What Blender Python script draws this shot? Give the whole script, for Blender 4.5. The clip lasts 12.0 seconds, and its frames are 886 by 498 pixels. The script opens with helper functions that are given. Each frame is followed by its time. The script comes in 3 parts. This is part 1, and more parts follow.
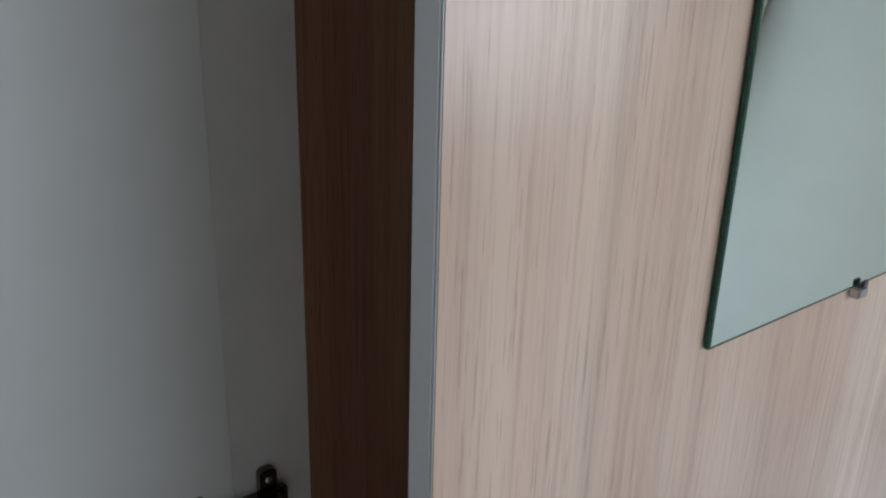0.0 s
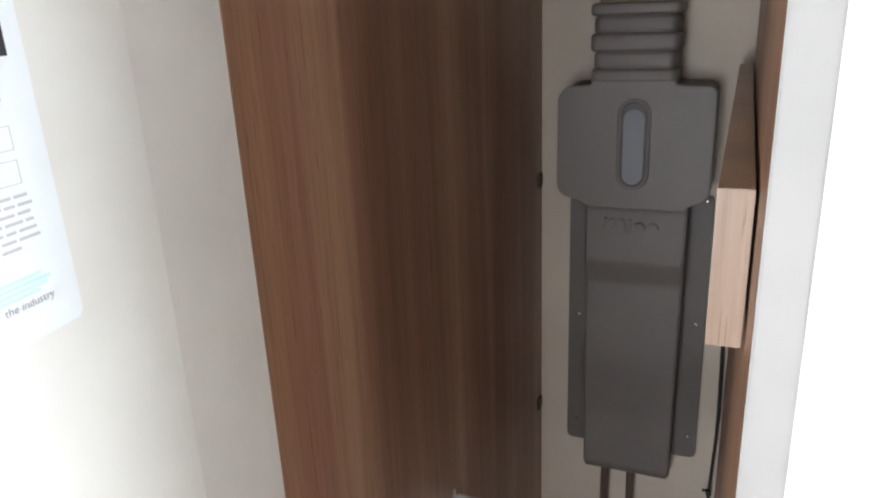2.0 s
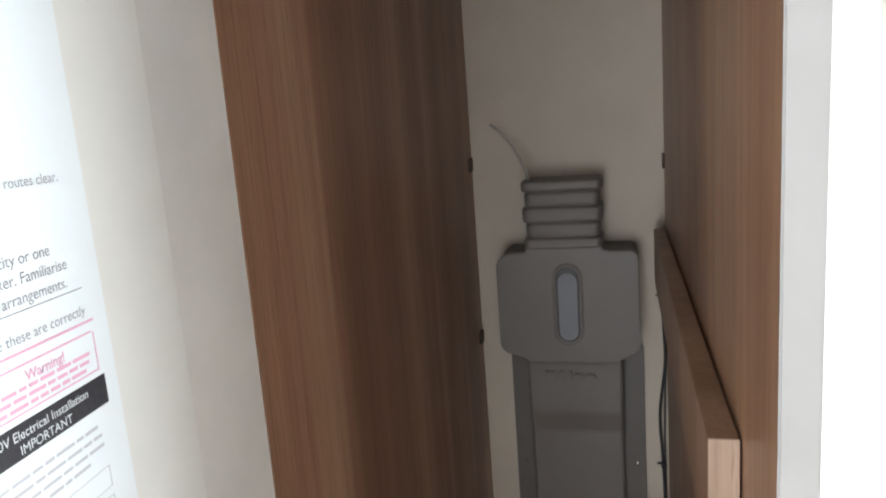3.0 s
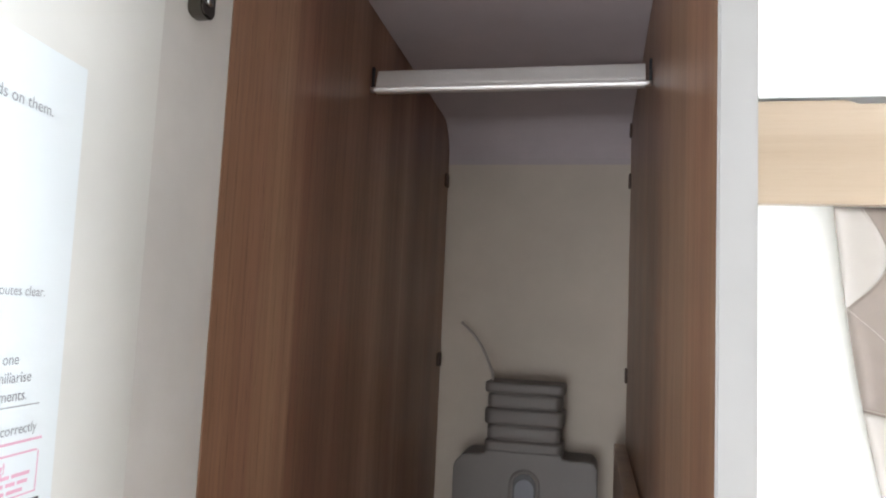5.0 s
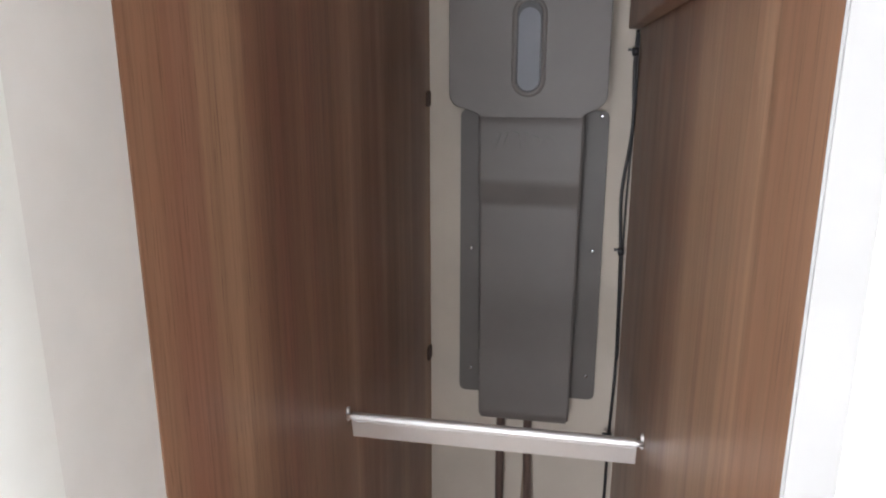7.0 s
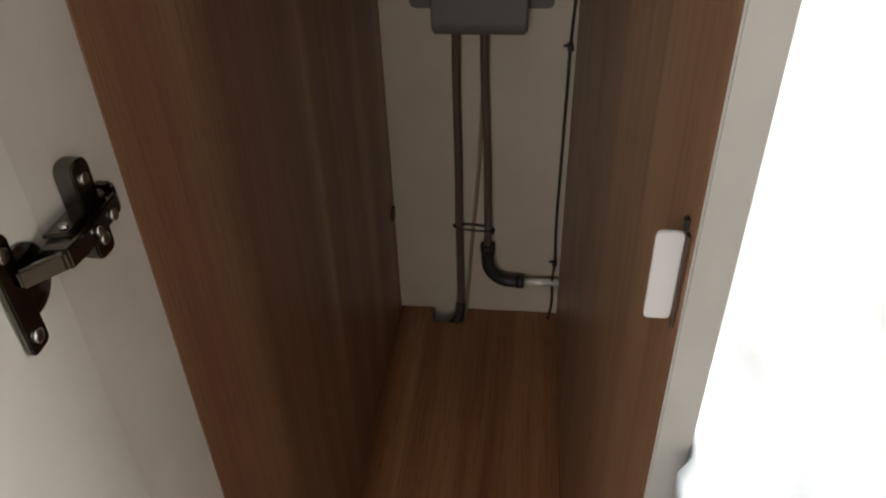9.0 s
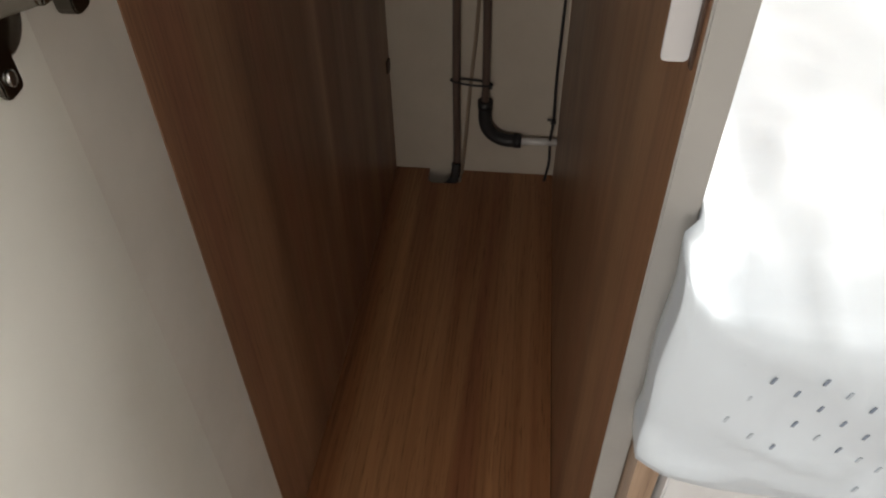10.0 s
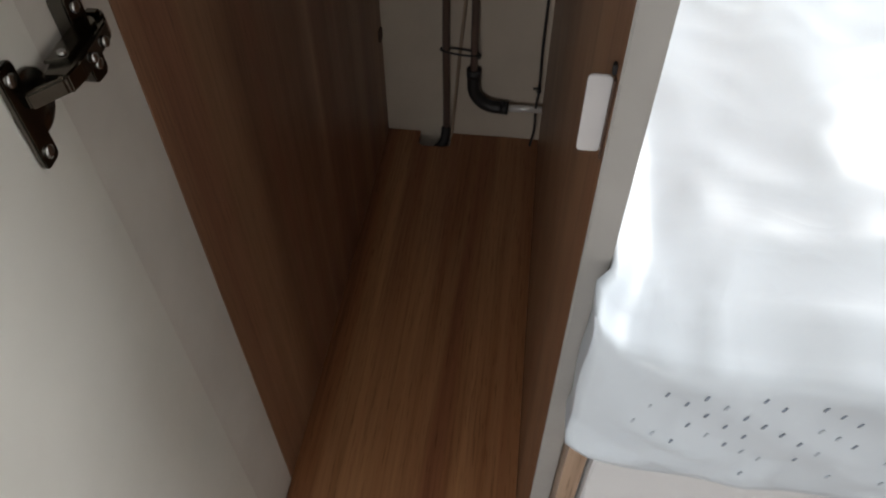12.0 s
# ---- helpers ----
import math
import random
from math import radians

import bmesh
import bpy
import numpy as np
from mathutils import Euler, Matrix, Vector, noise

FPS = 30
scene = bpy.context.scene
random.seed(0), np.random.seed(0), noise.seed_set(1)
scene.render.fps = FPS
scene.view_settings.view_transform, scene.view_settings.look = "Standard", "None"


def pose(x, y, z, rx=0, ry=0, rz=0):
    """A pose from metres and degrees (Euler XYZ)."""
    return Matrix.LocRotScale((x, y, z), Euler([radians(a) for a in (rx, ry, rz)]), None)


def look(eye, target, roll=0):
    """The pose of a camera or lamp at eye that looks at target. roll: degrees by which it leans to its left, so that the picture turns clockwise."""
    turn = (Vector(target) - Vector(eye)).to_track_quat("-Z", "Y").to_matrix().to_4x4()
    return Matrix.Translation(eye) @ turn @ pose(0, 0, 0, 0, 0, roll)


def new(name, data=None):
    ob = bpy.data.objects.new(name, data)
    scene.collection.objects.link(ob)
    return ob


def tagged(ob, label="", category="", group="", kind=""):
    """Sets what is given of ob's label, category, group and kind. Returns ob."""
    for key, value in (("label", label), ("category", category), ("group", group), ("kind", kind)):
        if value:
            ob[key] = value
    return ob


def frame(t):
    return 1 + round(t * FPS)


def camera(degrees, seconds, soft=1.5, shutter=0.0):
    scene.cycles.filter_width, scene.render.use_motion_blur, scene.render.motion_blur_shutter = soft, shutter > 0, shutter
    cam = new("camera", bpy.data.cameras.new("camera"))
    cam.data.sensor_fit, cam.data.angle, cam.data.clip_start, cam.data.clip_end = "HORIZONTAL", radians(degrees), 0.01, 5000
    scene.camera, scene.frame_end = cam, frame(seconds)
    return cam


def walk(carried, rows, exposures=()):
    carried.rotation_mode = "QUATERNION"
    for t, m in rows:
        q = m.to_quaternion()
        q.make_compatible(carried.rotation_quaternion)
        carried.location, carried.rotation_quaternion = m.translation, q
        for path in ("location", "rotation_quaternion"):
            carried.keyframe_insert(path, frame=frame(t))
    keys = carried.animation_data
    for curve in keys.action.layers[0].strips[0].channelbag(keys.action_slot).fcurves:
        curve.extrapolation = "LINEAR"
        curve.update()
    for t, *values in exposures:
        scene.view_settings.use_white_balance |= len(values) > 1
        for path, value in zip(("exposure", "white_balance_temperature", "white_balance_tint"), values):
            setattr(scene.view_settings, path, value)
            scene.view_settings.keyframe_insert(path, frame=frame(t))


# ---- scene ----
cam = camera(63.5, 12.0, soft=2.1)
PATH = [
    (0, (0.4908, -0.2457, 1.1698), (-0.2583, 0.3432, 0.8665), 1.62),
    (0.5, (0.4659, -0.2620, 1.1732), (-0.2789, 0.3352, 0.8757), 1.00),
    (0.6, (0.4496, -0.2636, 1.1744), (-0.2789, 0.3519, 0.8736), 0.35),
    (1, (0.3663, -0.2682, 1.1892), (-0.2694, 0.4433, 0.8897), -0.15),
    (1.2, (0.3267, -0.2631, 1.2078), (-0.2151, 0.5129, 0.8850), -0.22),
    (1.3, (0.3102, -0.2676, 1.2190), (-0.2006, 0.5302, 0.8987), -1.19),
    (1.5, (0.2859, -0.2844, 1.2682), (-0.1803, 0.5354, 0.9358), -1.53),
    (2, (0.2647, -0.3327, 1.3505), (-0.1052, 0.5400, 1.0319), -2.55),
    (2.5, (0.2345, -0.3512, 1.4006), (-0.0692, 0.5625, 1.1306), -4.09),
    (3, (0.2178, -0.3762, 1.4478), (-0.0277, 0.5754, 1.2633), -4.28),
    (3.5, (0.2145, -0.4028, 1.4539), (0.0143, 0.5753, 1.3969), -2.82),
    (3.7, (0.2155, -0.4112, 1.4573), (0.0191, 0.5693, 1.4466), -1.45),
    (5.3, (0.2271, -0.3844, 1.4097), (0.0177, 0.5886, 1.5072), 2.66),
    (5.5, (0.2238, -0.3698, 1.3849), (0.0107, 0.6054, 1.4451), 2.24),
    (6, (0.2130, -0.3381, 1.2947), (0.0073, 0.6393, 1.2472), 1.38),
    (6.5, (0.2132, -0.3139, 1.2222), (0.0193, 0.6546, 1.0656), 0.79),
    (6.9, (0.2072, -0.3061, 1.1684), (0.0218, 0.6496, 0.9398), 0.29),
    (7, (0.2091, -0.3031, 1.1576), (0.0245, 0.6462, 0.9031), -0.03),
    (7.3, (0.2067, -0.2947, 1.1123), (0.0346, 0.6394, 0.7998), 0.13),
    (7.5, (0.2082, -0.2904, 1.0961), (0.0445, 0.6291, 0.7388), 0.65),
    (7.7, (0.2094, -0.2912, 1.0748), (0.0562, 0.6143, 0.6792), 0.99),
    (9.3, (0.2132, -0.3215, 0.9394), (0.1082, 0.4711, 0.3387), -2.37),
    (9.5, (0.2135, -0.3266, 0.9263), (0.1122, 0.4463, 0.2999), -2.14),
    (10, (0.2107, -0.3384, 0.9030), (0.1172, 0.3903, 0.2246), -1.09),
    (10.5, (0.2126, -0.3501, 0.8880), (0.1261, 0.3427, 0.1720), -0.77),
    (11, (0.2125, -0.3587, 0.8793), (0.1310, 0.3134, 0.1434), 0.29),
    (11.5, (0.2152, -0.3575, 0.8868), (0.1345, 0.3000, 0.1377), 0.27),
    (12, (0.2341, -0.3456, 0.9919), (0.1477, 0.3117, 0.2432), -0.34),
]
EXPOSURES = [
    (0.0, -1.68, 5850, 9), (0.5, -1.45, 5600, 8), (1.0, -0.76, 5500, 7), (1.2, -0.28, 5650, 9), (1.5, 0.32, 5950, 13), (2.0, 0.88, 6300, 12), (2.5, 0.84, 6400, 10), (3.5, 0.72, 6350, 11), (5.5, 0.76, 6350, 12),
    (6.5, 1.14, 6050, 11), (7.7, 1.28, 6700, 17.5), (9.3, -0.34, 7450, 12.5), (10.5, -0.35, 7450, 13), (11.3, -0.18, 7200, 12.5), (12.0, -0.66, 6950, 12.5),
]
walk(cam, [(t, look(eye, target, roll)) for t, eye, target, roll in PATH], EXPOSURES)

# ---- light: sky, bed window, and added lamps with no window seen ----
world = bpy.data.worlds.new("sky")
scene.world = world
world.use_nodes = True
wn = world.node_tree.nodes
sky = wn.new("ShaderNodeTexSky")
sky.sky_type = "NISHITA"
sky.sun_disc = False
sky.sun_elevation, sky.sun_rotation = radians(38), radians(120)
world.node_tree.links.new(sky.outputs[0], wn["Background"].inputs[0])
wn["Background"].inputs[1].default_value = 0.12


def area_lamp(name, place, aim, wide, high, watts, tone=(1.0, 0.98, 0.95)):
    lamp = bpy.data.lights.new(name, "AREA")
    lamp.shape, lamp.size, lamp.size_y = "RECTANGLE", wide, high
    lamp.energy, lamp.color = watts, tone
    ob = new(name, lamp)
    ob.matrix_world = look(place, aim)
    return ob


# main lamp added at the end wall for the oak side and door; window assumed
area_lamp("added_end_light", (1.885, 0.20, 1.25), (0.0, 0.15, 1.05), 0.8, 0.6, 18, (0.93, 0.97, 1.0))
area_lamp("window_light_bed", (1.15, 0.66, 1.22), (1.05, -0.25, 0.6), 0.72, 0.48, 32, (0.93, 0.97, 1.0))
# fill added from the front to brighten the wardrobe inside; no window known there
area_lamp("interior_fill_light", (-0.42, -1.79, 0.95), (0.20, 0.2, 0.72), 1.4, 0.62, 24, (0.97, 0.98, 1.0))
# weak side fill added to lift the cream stile and left lining
area_lamp("stile_fill_light", (1.885, -0.85, 1.02), (0.0, -0.1, 1.1), 0.65, 0.6, 1.8, (0.95, 0.98, 1.0))

# ---- sizes of the wardrobe ----
W = 0.275          # clear width
XO = 0.2897        # outer face of the right side
D = 0.679          # depth from the lining's front edge to the caravan wall
YR = -0.0916       # front edge of the right side
YS = -0.0702       # hinge line of the door
ZF = 0.15          # wardrobe floor above the caravan floor
ZT = 1.93          # ceiling


# ---- materials ----
def material(name):
    m = bpy.data.materials.new(name)
    m.use_nodes = True
    nt = m.node_tree
    return m, nt, nt.nodes["Principled BSDF"]


def node(nt, kind, **values):
    n = nt.nodes.new(kind)
    for key, v in values.items():
        n.inputs[key].default_value = v
    return n


def ramp(nt, fac, stops):
    r = nt.nodes.new("ShaderNodeValToRGB")
    els = r.color_ramp.elements
    while len(els) < len(stops):
        els.new(0.5)
    for e, (p, c) in zip(els, stops):
        e.position, e.color = p, (*c, 1)
    nt.links.new(fac, r.inputs[0])
    return r.outputs[0]


def mapped(nt, scale, turn=(0, 0, 0)):
    tc = nt.nodes.new("ShaderNodeTexCoord")
    mp = node(nt, "ShaderNodeMapping", Scale=scale, Rotation=turn)
    nt.links.new(tc.outputs["Object"], mp.inputs[0])
    return mp.outputs[0]


def mix(nt, a, b, fac, mode="MIX"):
    m = nt.nodes.new("ShaderNodeMix")
    m.data_type, m.blend_type = "RGBA", mode
    for v, s in ((fac, m.inputs[0]), (a, m.inputs[6]), (b, m.inputs[7])):
        if hasattr(v, "is_output"):
            nt.links.new(v, s)
        elif isinstance(v, (int, float)):
            s.default_value = v
        else:
            s.default_value = (*v, 1)
    return m.outputs[2]


def bump(nt, bsdf, height, strength, distance=0.001):
    b = node(nt, "ShaderNodeBump", Strength=strength, Distance=distance)
    nt.links.new(height, b.inputs["Height"])
    nt.links.new(b.outputs[0], bsdf.inputs["Normal"])


def wood(name, dark, mid, light, rough=0.36, axis=2, band=15.0, grain=300.0, lines_by=0.5, red=None, shift=(0.0, 0.0, 0.0)):
    """Printed wood laminate, the grain running along one axis."""
    m, nt, b = material(name)

    def stretched(across, along):
        s = [across, across, across]
        s[axis] = along
        tc = nt.nodes.new("ShaderNodeTexCoord")
        mp = node(nt, "ShaderNodeMapping", Scale=s, Location=shift)
        nt.links.new(tc.outputs["Object"], mp.inputs[0])
        return mp.outputs[0]

    broad = node(nt, "ShaderNodeTexNoise", Scale=1.0, Detail=3.0, Roughness=0.5, Distortion=0.3)
    nt.links.new(stretched(band, 0.5), broad.inputs["Vector"])
    col = ramp(nt, broad.outputs[0], [(0.30, dark), (0.5, mid), (0.70, light)])
    if red:
        hue = node(nt, "ShaderNodeTexNoise", Scale=1.0, Detail=2.0, Roughness=0.5, Distortion=0.2)
        nt.links.new(stretched(band * 1.9, 0.8), hue.inputs["Vector"])
        col = mix(nt, col, red, ramp(nt, hue.outputs[0], [(0.48, (0, 0, 0)), (0.66, (0.6, 0.6, 0.6))]))
    figure = node(nt, "ShaderNodeTexNoise", Scale=1.0, Detail=4.0, Roughness=0.6, Distortion=0.5)
    nt.links.new(stretched(band * 6.5, 1.3), figure.inputs["Vector"])
    veins = ramp(nt, figure.outputs[0], [(0.30, (0.74, 0.71, 0.68)), (0.46, (1, 1, 1)), (0.72, (1.10, 1.09, 1.07))])
    col = mix(nt, col, veins, lines_by, "MULTIPLY")
    fine = node(nt, "ShaderNodeTexNoise", Scale=1.0, Detail=5.0, Roughness=0.7)
    nt.links.new(stretched(grain, 5.0), fine.inputs["Vector"])
    lines = ramp(nt, fine.outputs[0], [(0.32, (0.64, 0.60, 0.57)), (0.50, (1, 1, 1)), (0.75, (1.12, 1.1, 1.08))])
    col = mix(nt, col, lines, lines_by, "MULTIPLY")
    pores = node(nt, "ShaderNodeTexNoise", Scale=1.0, Detail=2.0, Roughness=0.6)
    nt.links.new(stretched(grain * 2.6, 22.0), pores.inputs["Vector"])
    dots = ramp(nt, pores.outputs[0], [(0.32, (0.62, 0.58, 0.54)), (0.40, (1, 1, 1))])
    col = mix(nt, col, dots, min(1.0, lines_by * 1.3), "MULTIPLY")
    nt.links.new(col, b.inputs["Base Color"])
    worn = node(nt, "ShaderNodeTexNoise", Scale=14.0, Detail=3.0)
    nt.links.new(mapped(nt, (1, 1, 1)), worn.inputs["Vector"])
    nt.links.new(ramp(nt, worn.outputs[0], [(0.0, (rough * 0.8,) * 3), (1.0, (rough * 1.2,) * 3)]), b.inputs["Roughness"])
    b.inputs["Specular IOR Level"].default_value = 0.42
    bump(nt, b, fine.outputs[0], 0.12, 0.0006)
    return m


def plain(name, colour, rough=0.5, metal=0.0, vary=0.06, scale=9.0, relief=0.05, fine=420.0):
    """One colour with faint stains and a fine grain."""
    m, nt, b = material(name)
    big = node(nt, "ShaderNodeTexNoise", Scale=scale, Detail=4.0, Roughness=0.6)
    nt.links.new(mapped(nt, (1, 1, 1)), big.inputs["Vector"])
    low = tuple(c * (1 - vary) for c in colour)
    high = tuple(min(1, c * (1 + vary)) for c in colour)
    col = ramp(nt, big.outputs[0], [(0.35, low), (0.65, high)])
    nt.links.new(col, b.inputs["Base Color"])
    small = node(nt, "ShaderNodeTexNoise", Scale=fine, Detail=2.0)
    nt.links.new(mapped(nt, (1, 1, 1)), small.inputs["Vector"])
    rr = ramp(nt, small.outputs[0], [(0.3, (rough * 0.85,) * 3), (0.7, (min(1, rough * 1.15),) * 3)])
    nt.links.new(rr, b.inputs["Roughness"])
    b.inputs["Metallic"].default_value = metal
    if relief:
        bump(nt, b, small.outputs[0], relief, 0.0005)
    return m


def wrinkled(name, colour):
    """Milky film with soft folds and fine crumples."""
    m, nt, b = material(name)
    warp = node(nt, "ShaderNodeTexNoise", Scale=9.0, Detail=2.0)
    nt.links.new(mapped(nt, (1, 1, 1)), warp.inputs["Vector"])
    folds = node(nt, "ShaderNodeTexNoise", Scale=9.0, Detail=3.0, Roughness=0.5, Distortion=1.2)
    nt.links.new(mapped(nt, (1.0, 1.0, 0.45), (0, 0.5, 0)), folds.inputs["Vector"])
    ridge = ramp(nt, folds.outputs[0], [(0.36, (0, 0, 0)), (0.5, (1, 1, 1)), (0.64, (0, 0, 0))])
    tone = ramp(nt, warp.outputs[0], [(0.35, tuple(c * 0.96 for c in colour)), (0.65, tuple(min(1, c * 1.04) for c in colour))])
    nt.links.new(tone, b.inputs["Base Color"])
    b.inputs["Roughness"].default_value = 0.3
    b.inputs["Specular IOR Level"].default_value = 0.6
    bump(nt, b, ridge, 0.06, 0.0022)
    return m


WALNUT = wood("walnut_laminate", (0.170, 0.082, 0.053), (0.268, 0.145, 0.088), (0.390, 0.234, 0.146), 0.36, grain=235.0, lines_by=0.72, red=(0.232, 0.098, 0.066))
# same walnut, painted paler for the light that falls on the right lining
WALNUT_LIT = wood("walnut_laminate_lit", (0.190, 0.104, 0.062), (0.285, 0.165, 0.099), (0.385, 0.242, 0.152), 0.36, grain=235.0, lines_by=0.72, red=(0.262, 0.128, 0.076), shift=(3.7, 2.1, 0.0))
WALNUT_FLOOR = wood("walnut_floor", (0.165, 0.066, 0.034), (0.290, 0.124, 0.056), (0.440, 0.230, 0.110), 0.36, axis=1, grain=235.0, lines_by=0.7, band=17.0, red=(0.215, 0.078, 0.042))
OAK = wood("pale_oak_laminate", (0.385, 0.268, 0.195), (0.480, 0.358, 0.272), (0.56, 0.440, 0.350), rough=0.30, lines_by=0.48, band=13.0, grain=250.0, red=(0.46, 0.315, 0.235), shift=(1.37, 0.71, 0.0))
OAK_LONG = wood("pale_oak_lengthwise", (0.315, 0.235, 0.165), (0.345, 0.262, 0.188), (0.375, 0.290, 0.213), axis=0, lines_by=0.16)
OAK_WARM = wood("warm_oak", (0.245, 0.165, 0.115), (0.325, 0.228, 0.165), (0.385, 0.280, 0.210), grain=260.0, band=60.0, lines_by=0.7)
OAK_BROWN = wood("brown_oak_batten", (0.22, 0.125, 0.075), (0.30, 0.18, 0.112), (0.37, 0.235, 0.15))
CREAM = plain("cream_laminate", (0.57, 0.548, 0.52), 0.45)
EDGE = plain("grey_cream_edging", (0.295, 0.291, 0.283), 0.45)
UNIT_FRONT = plain("grey_blue_front", (0.30, 0.33, 0.37), 0.25)
DOOR_WHITE = plain("door_white", (0.66, 0.655, 0.62), 0.42, vary=0.03)
BED_WHITE = plain("bed_white", (0.60, 0.615, 0.64), 0.42, vary=0.03)
WALL_CREAM = plain("cream_wallboard", (0.505, 0.450, 0.380), 0.65, vary=0.05, relief=0.1)
CEIL = plain("soft_lining", (0.43, 0.385, 0.40), 0.9, vary=0.05, relief=0.3, fine=900.0)
ROOM_WHITE = plain("room_white", (0.80, 0.79, 0.76), 0.6, vary=0.03)
CARPET = plain("vinyl_floor", (0.20, 0.165, 0.135), 0.6, vary=0.12)
TANK = plain("grey_brown_plastic", (0.134, 0.121, 0.112), 0.50, vary=0.05, relief=0.12)
# tank plastic darkened for the shade over the flange behind the body
TANK_SHADED = plain("shaded_tank_plastic", (0.112, 0.101, 0.093), 0.5)
SIGHT = plain("milky_sight_glass", (0.185, 0.195, 0.22), 0.6)
STEEL = plain("zinc_steel", (0.48, 0.49, 0.50), 0.22, 1.0, vary=0.08, relief=0)
NICKEL = plain("dark_nickel", (0.165, 0.155, 0.138), 0.17, 1.0, vary=0.15, relief=0)
ALU = plain("brushed_aluminium", (0.80, 0.79, 0.78), 0.5, 1.0, vary=0.05, relief=0)
BLACK = plain("black_plastic", (0.018, 0.018, 0.02), 0.45)
HOSE = plain("brown_grey_hose", (0.105, 0.072, 0.060), 0.34)
CAP = plain("brown_plastic_cap", (0.06, 0.030, 0.018), 0.6)
WHITE_PLASTIC = plain("white_plastic", (0.47, 0.47, 0.485), 0.4)
BARE_PIPE = plain("bare_metal_pipe", (0.78, 0.78, 0.77), 0.38, 0.35, vary=0.05, relief=0)
WIRE_BROWN = plain("pale_brown_sleeve", (0.27, 0.205, 0.150), 0.5)
TUBE = plain("cloudy_tube", (0.36, 0.33, 0.30), 0.35)
PAPER = plain("white_sheet", (0.69, 0.735, 0.75), 0.4, vary=0.02)
INK = plain("black_ink", (0.03, 0.03, 0.035), 0.5, vary=0.02)
GREY_INK = plain("grey_ink", (0.28, 0.29, 0.31), 0.5, vary=0.02)
FAINT_INK = plain("faint_ink", (0.45, 0.46, 0.48), 0.5, vary=0.02)
PINK_INK = plain("pink_ink", (0.66, 0.36, 0.47), 0.5, vary=0.02)
BLUE_INK = plain("pale_blue_ink", (0.50, 0.69, 0.78), 0.5, vary=0.02)
MIRROR = plain("mirror_silver", (0.78, 0.86, 0.79), 0.02, 1.0, vary=0.0, relief=0)
GREEN_EDGE = plain("green_glass_edge", (0.006, 0.06, 0.038), 0.2)
FILM = wrinkled("mattress_film", (0.565, 0.635, 0.71))
DASH_INK = plain("blue_grey_print", (0.19, 0.235, 0.31), 0.5, vary=0.02)
DASH_FAINT = plain("veiled_print", (0.41, 0.475, 0.55), 0.5, vary=0.02)
TAUPE = plain("taupe_curtain", (0.21, 0.17, 0.145), 0.85, vary=0.08, relief=0.3, fine=1500.0)
PALE_CLOTH = plain("pale_curtain", (0.34, 0.305, 0.275), 0.85, vary=0.05, relief=0.3, fine=1500.0)


# ---- building helpers ----
def box(x0, x1, y0, y1, z0, z1, bevel=0.0, bm=None):
    bm = bm or bmesh.new()
    m = Matrix.LocRotScale(((x0 + x1) / 2, (y0 + y1) / 2, (z0 + z1) / 2), None, (abs(x1 - x0), abs(y1 - y0), abs(z1 - z0)))
    made = bmesh.ops.create_cube(bm, size=1, matrix=m)
    if bevel:
        edges = list({e for v in made["verts"] for e in v.link_edges})
        bmesh.ops.bevel(bm, geom=edges, offset=bevel, segments=2, affect="EDGES")
    return bm


def prism(outline, axis, a, b, bevel=0.0, segments=2):
    """A closed outline of (u, v), pushed from a to b along one axis; u, v are the other two axes in order."""
    bm = bmesh.new()

    def place(u, v, w):
        p = [u, v]
        p.insert(axis, w)
        return p

    low = [bm.verts.new(place(u, v, a)) for u, v in outline]
    high = [bm.verts.new(place(u, v, b)) for u, v in outline]
    bm.faces.new(low)
    bm.faces.new(high)
    n = len(outline)
    for i in range(n):
        bm.faces.new((low[i], low[(i + 1) % n], high[(i + 1) % n], high[i]))
    bmesh.ops.recalc_face_normals(bm, faces=bm.faces)
    if bevel:
        bmesh.ops.bevel(bm, geom=list(bm.edges), offset=bevel, segments=segments, affect="EDGES", clamp_overlap=True)
    return bm


def rod(points, radius, sides=12, bm=None):
    """A round bar or hose along points."""
    bm = bm or bmesh.new()
    pts = [Vector(p) for p in points]
    rings, up = [], None
    for i, p in enumerate(pts):
        way = (pts[min(i + 1, len(pts) - 1)] - pts[max(i - 1, 0)]).normalized()
        if up is None:
            up = way.orthogonal().normalized()
        up = (up - way * up.dot(way)).normalized()
        side = way.cross(up)
        r = radius[i] if isinstance(radius, (list, tuple)) else radius
        rings.append([bm.verts.new(p + (up * math.cos(a) + side * math.sin(a)) * r) for a in (2 * math.pi * k / sides for k in range(sides))])
    for r0, r1 in zip(rings, rings[1:]):
        for k in range(sides):
            bm.faces.new((r0[k], r0[(k + 1) % sides], r1[(k + 1) % sides], r1[k]))
    bm.faces.new(rings[0][::-1])
    bm.faces.new(rings[-1])
    for f in bm.faces:
        f.smooth = len(f.verts) == 4
    return bm


def bend(points, steps=8):
    """A smooth curve through points."""
    p = [Vector(points[0])] + [Vector(q) for q in points] + [Vector(points[-1])]
    out = []
    for a, b, c, d in zip(p, p[1:], p[2:], p[3:]):
        for k in range(steps):
            t = k / steps
            out.append(0.5 * (2 * b + (c - a) * t + (2 * a - 5 * b + 4 * c - d) * t * t + (3 * b - a - 3 * c + d) * t ** 3))
    return out + [p[-1]]


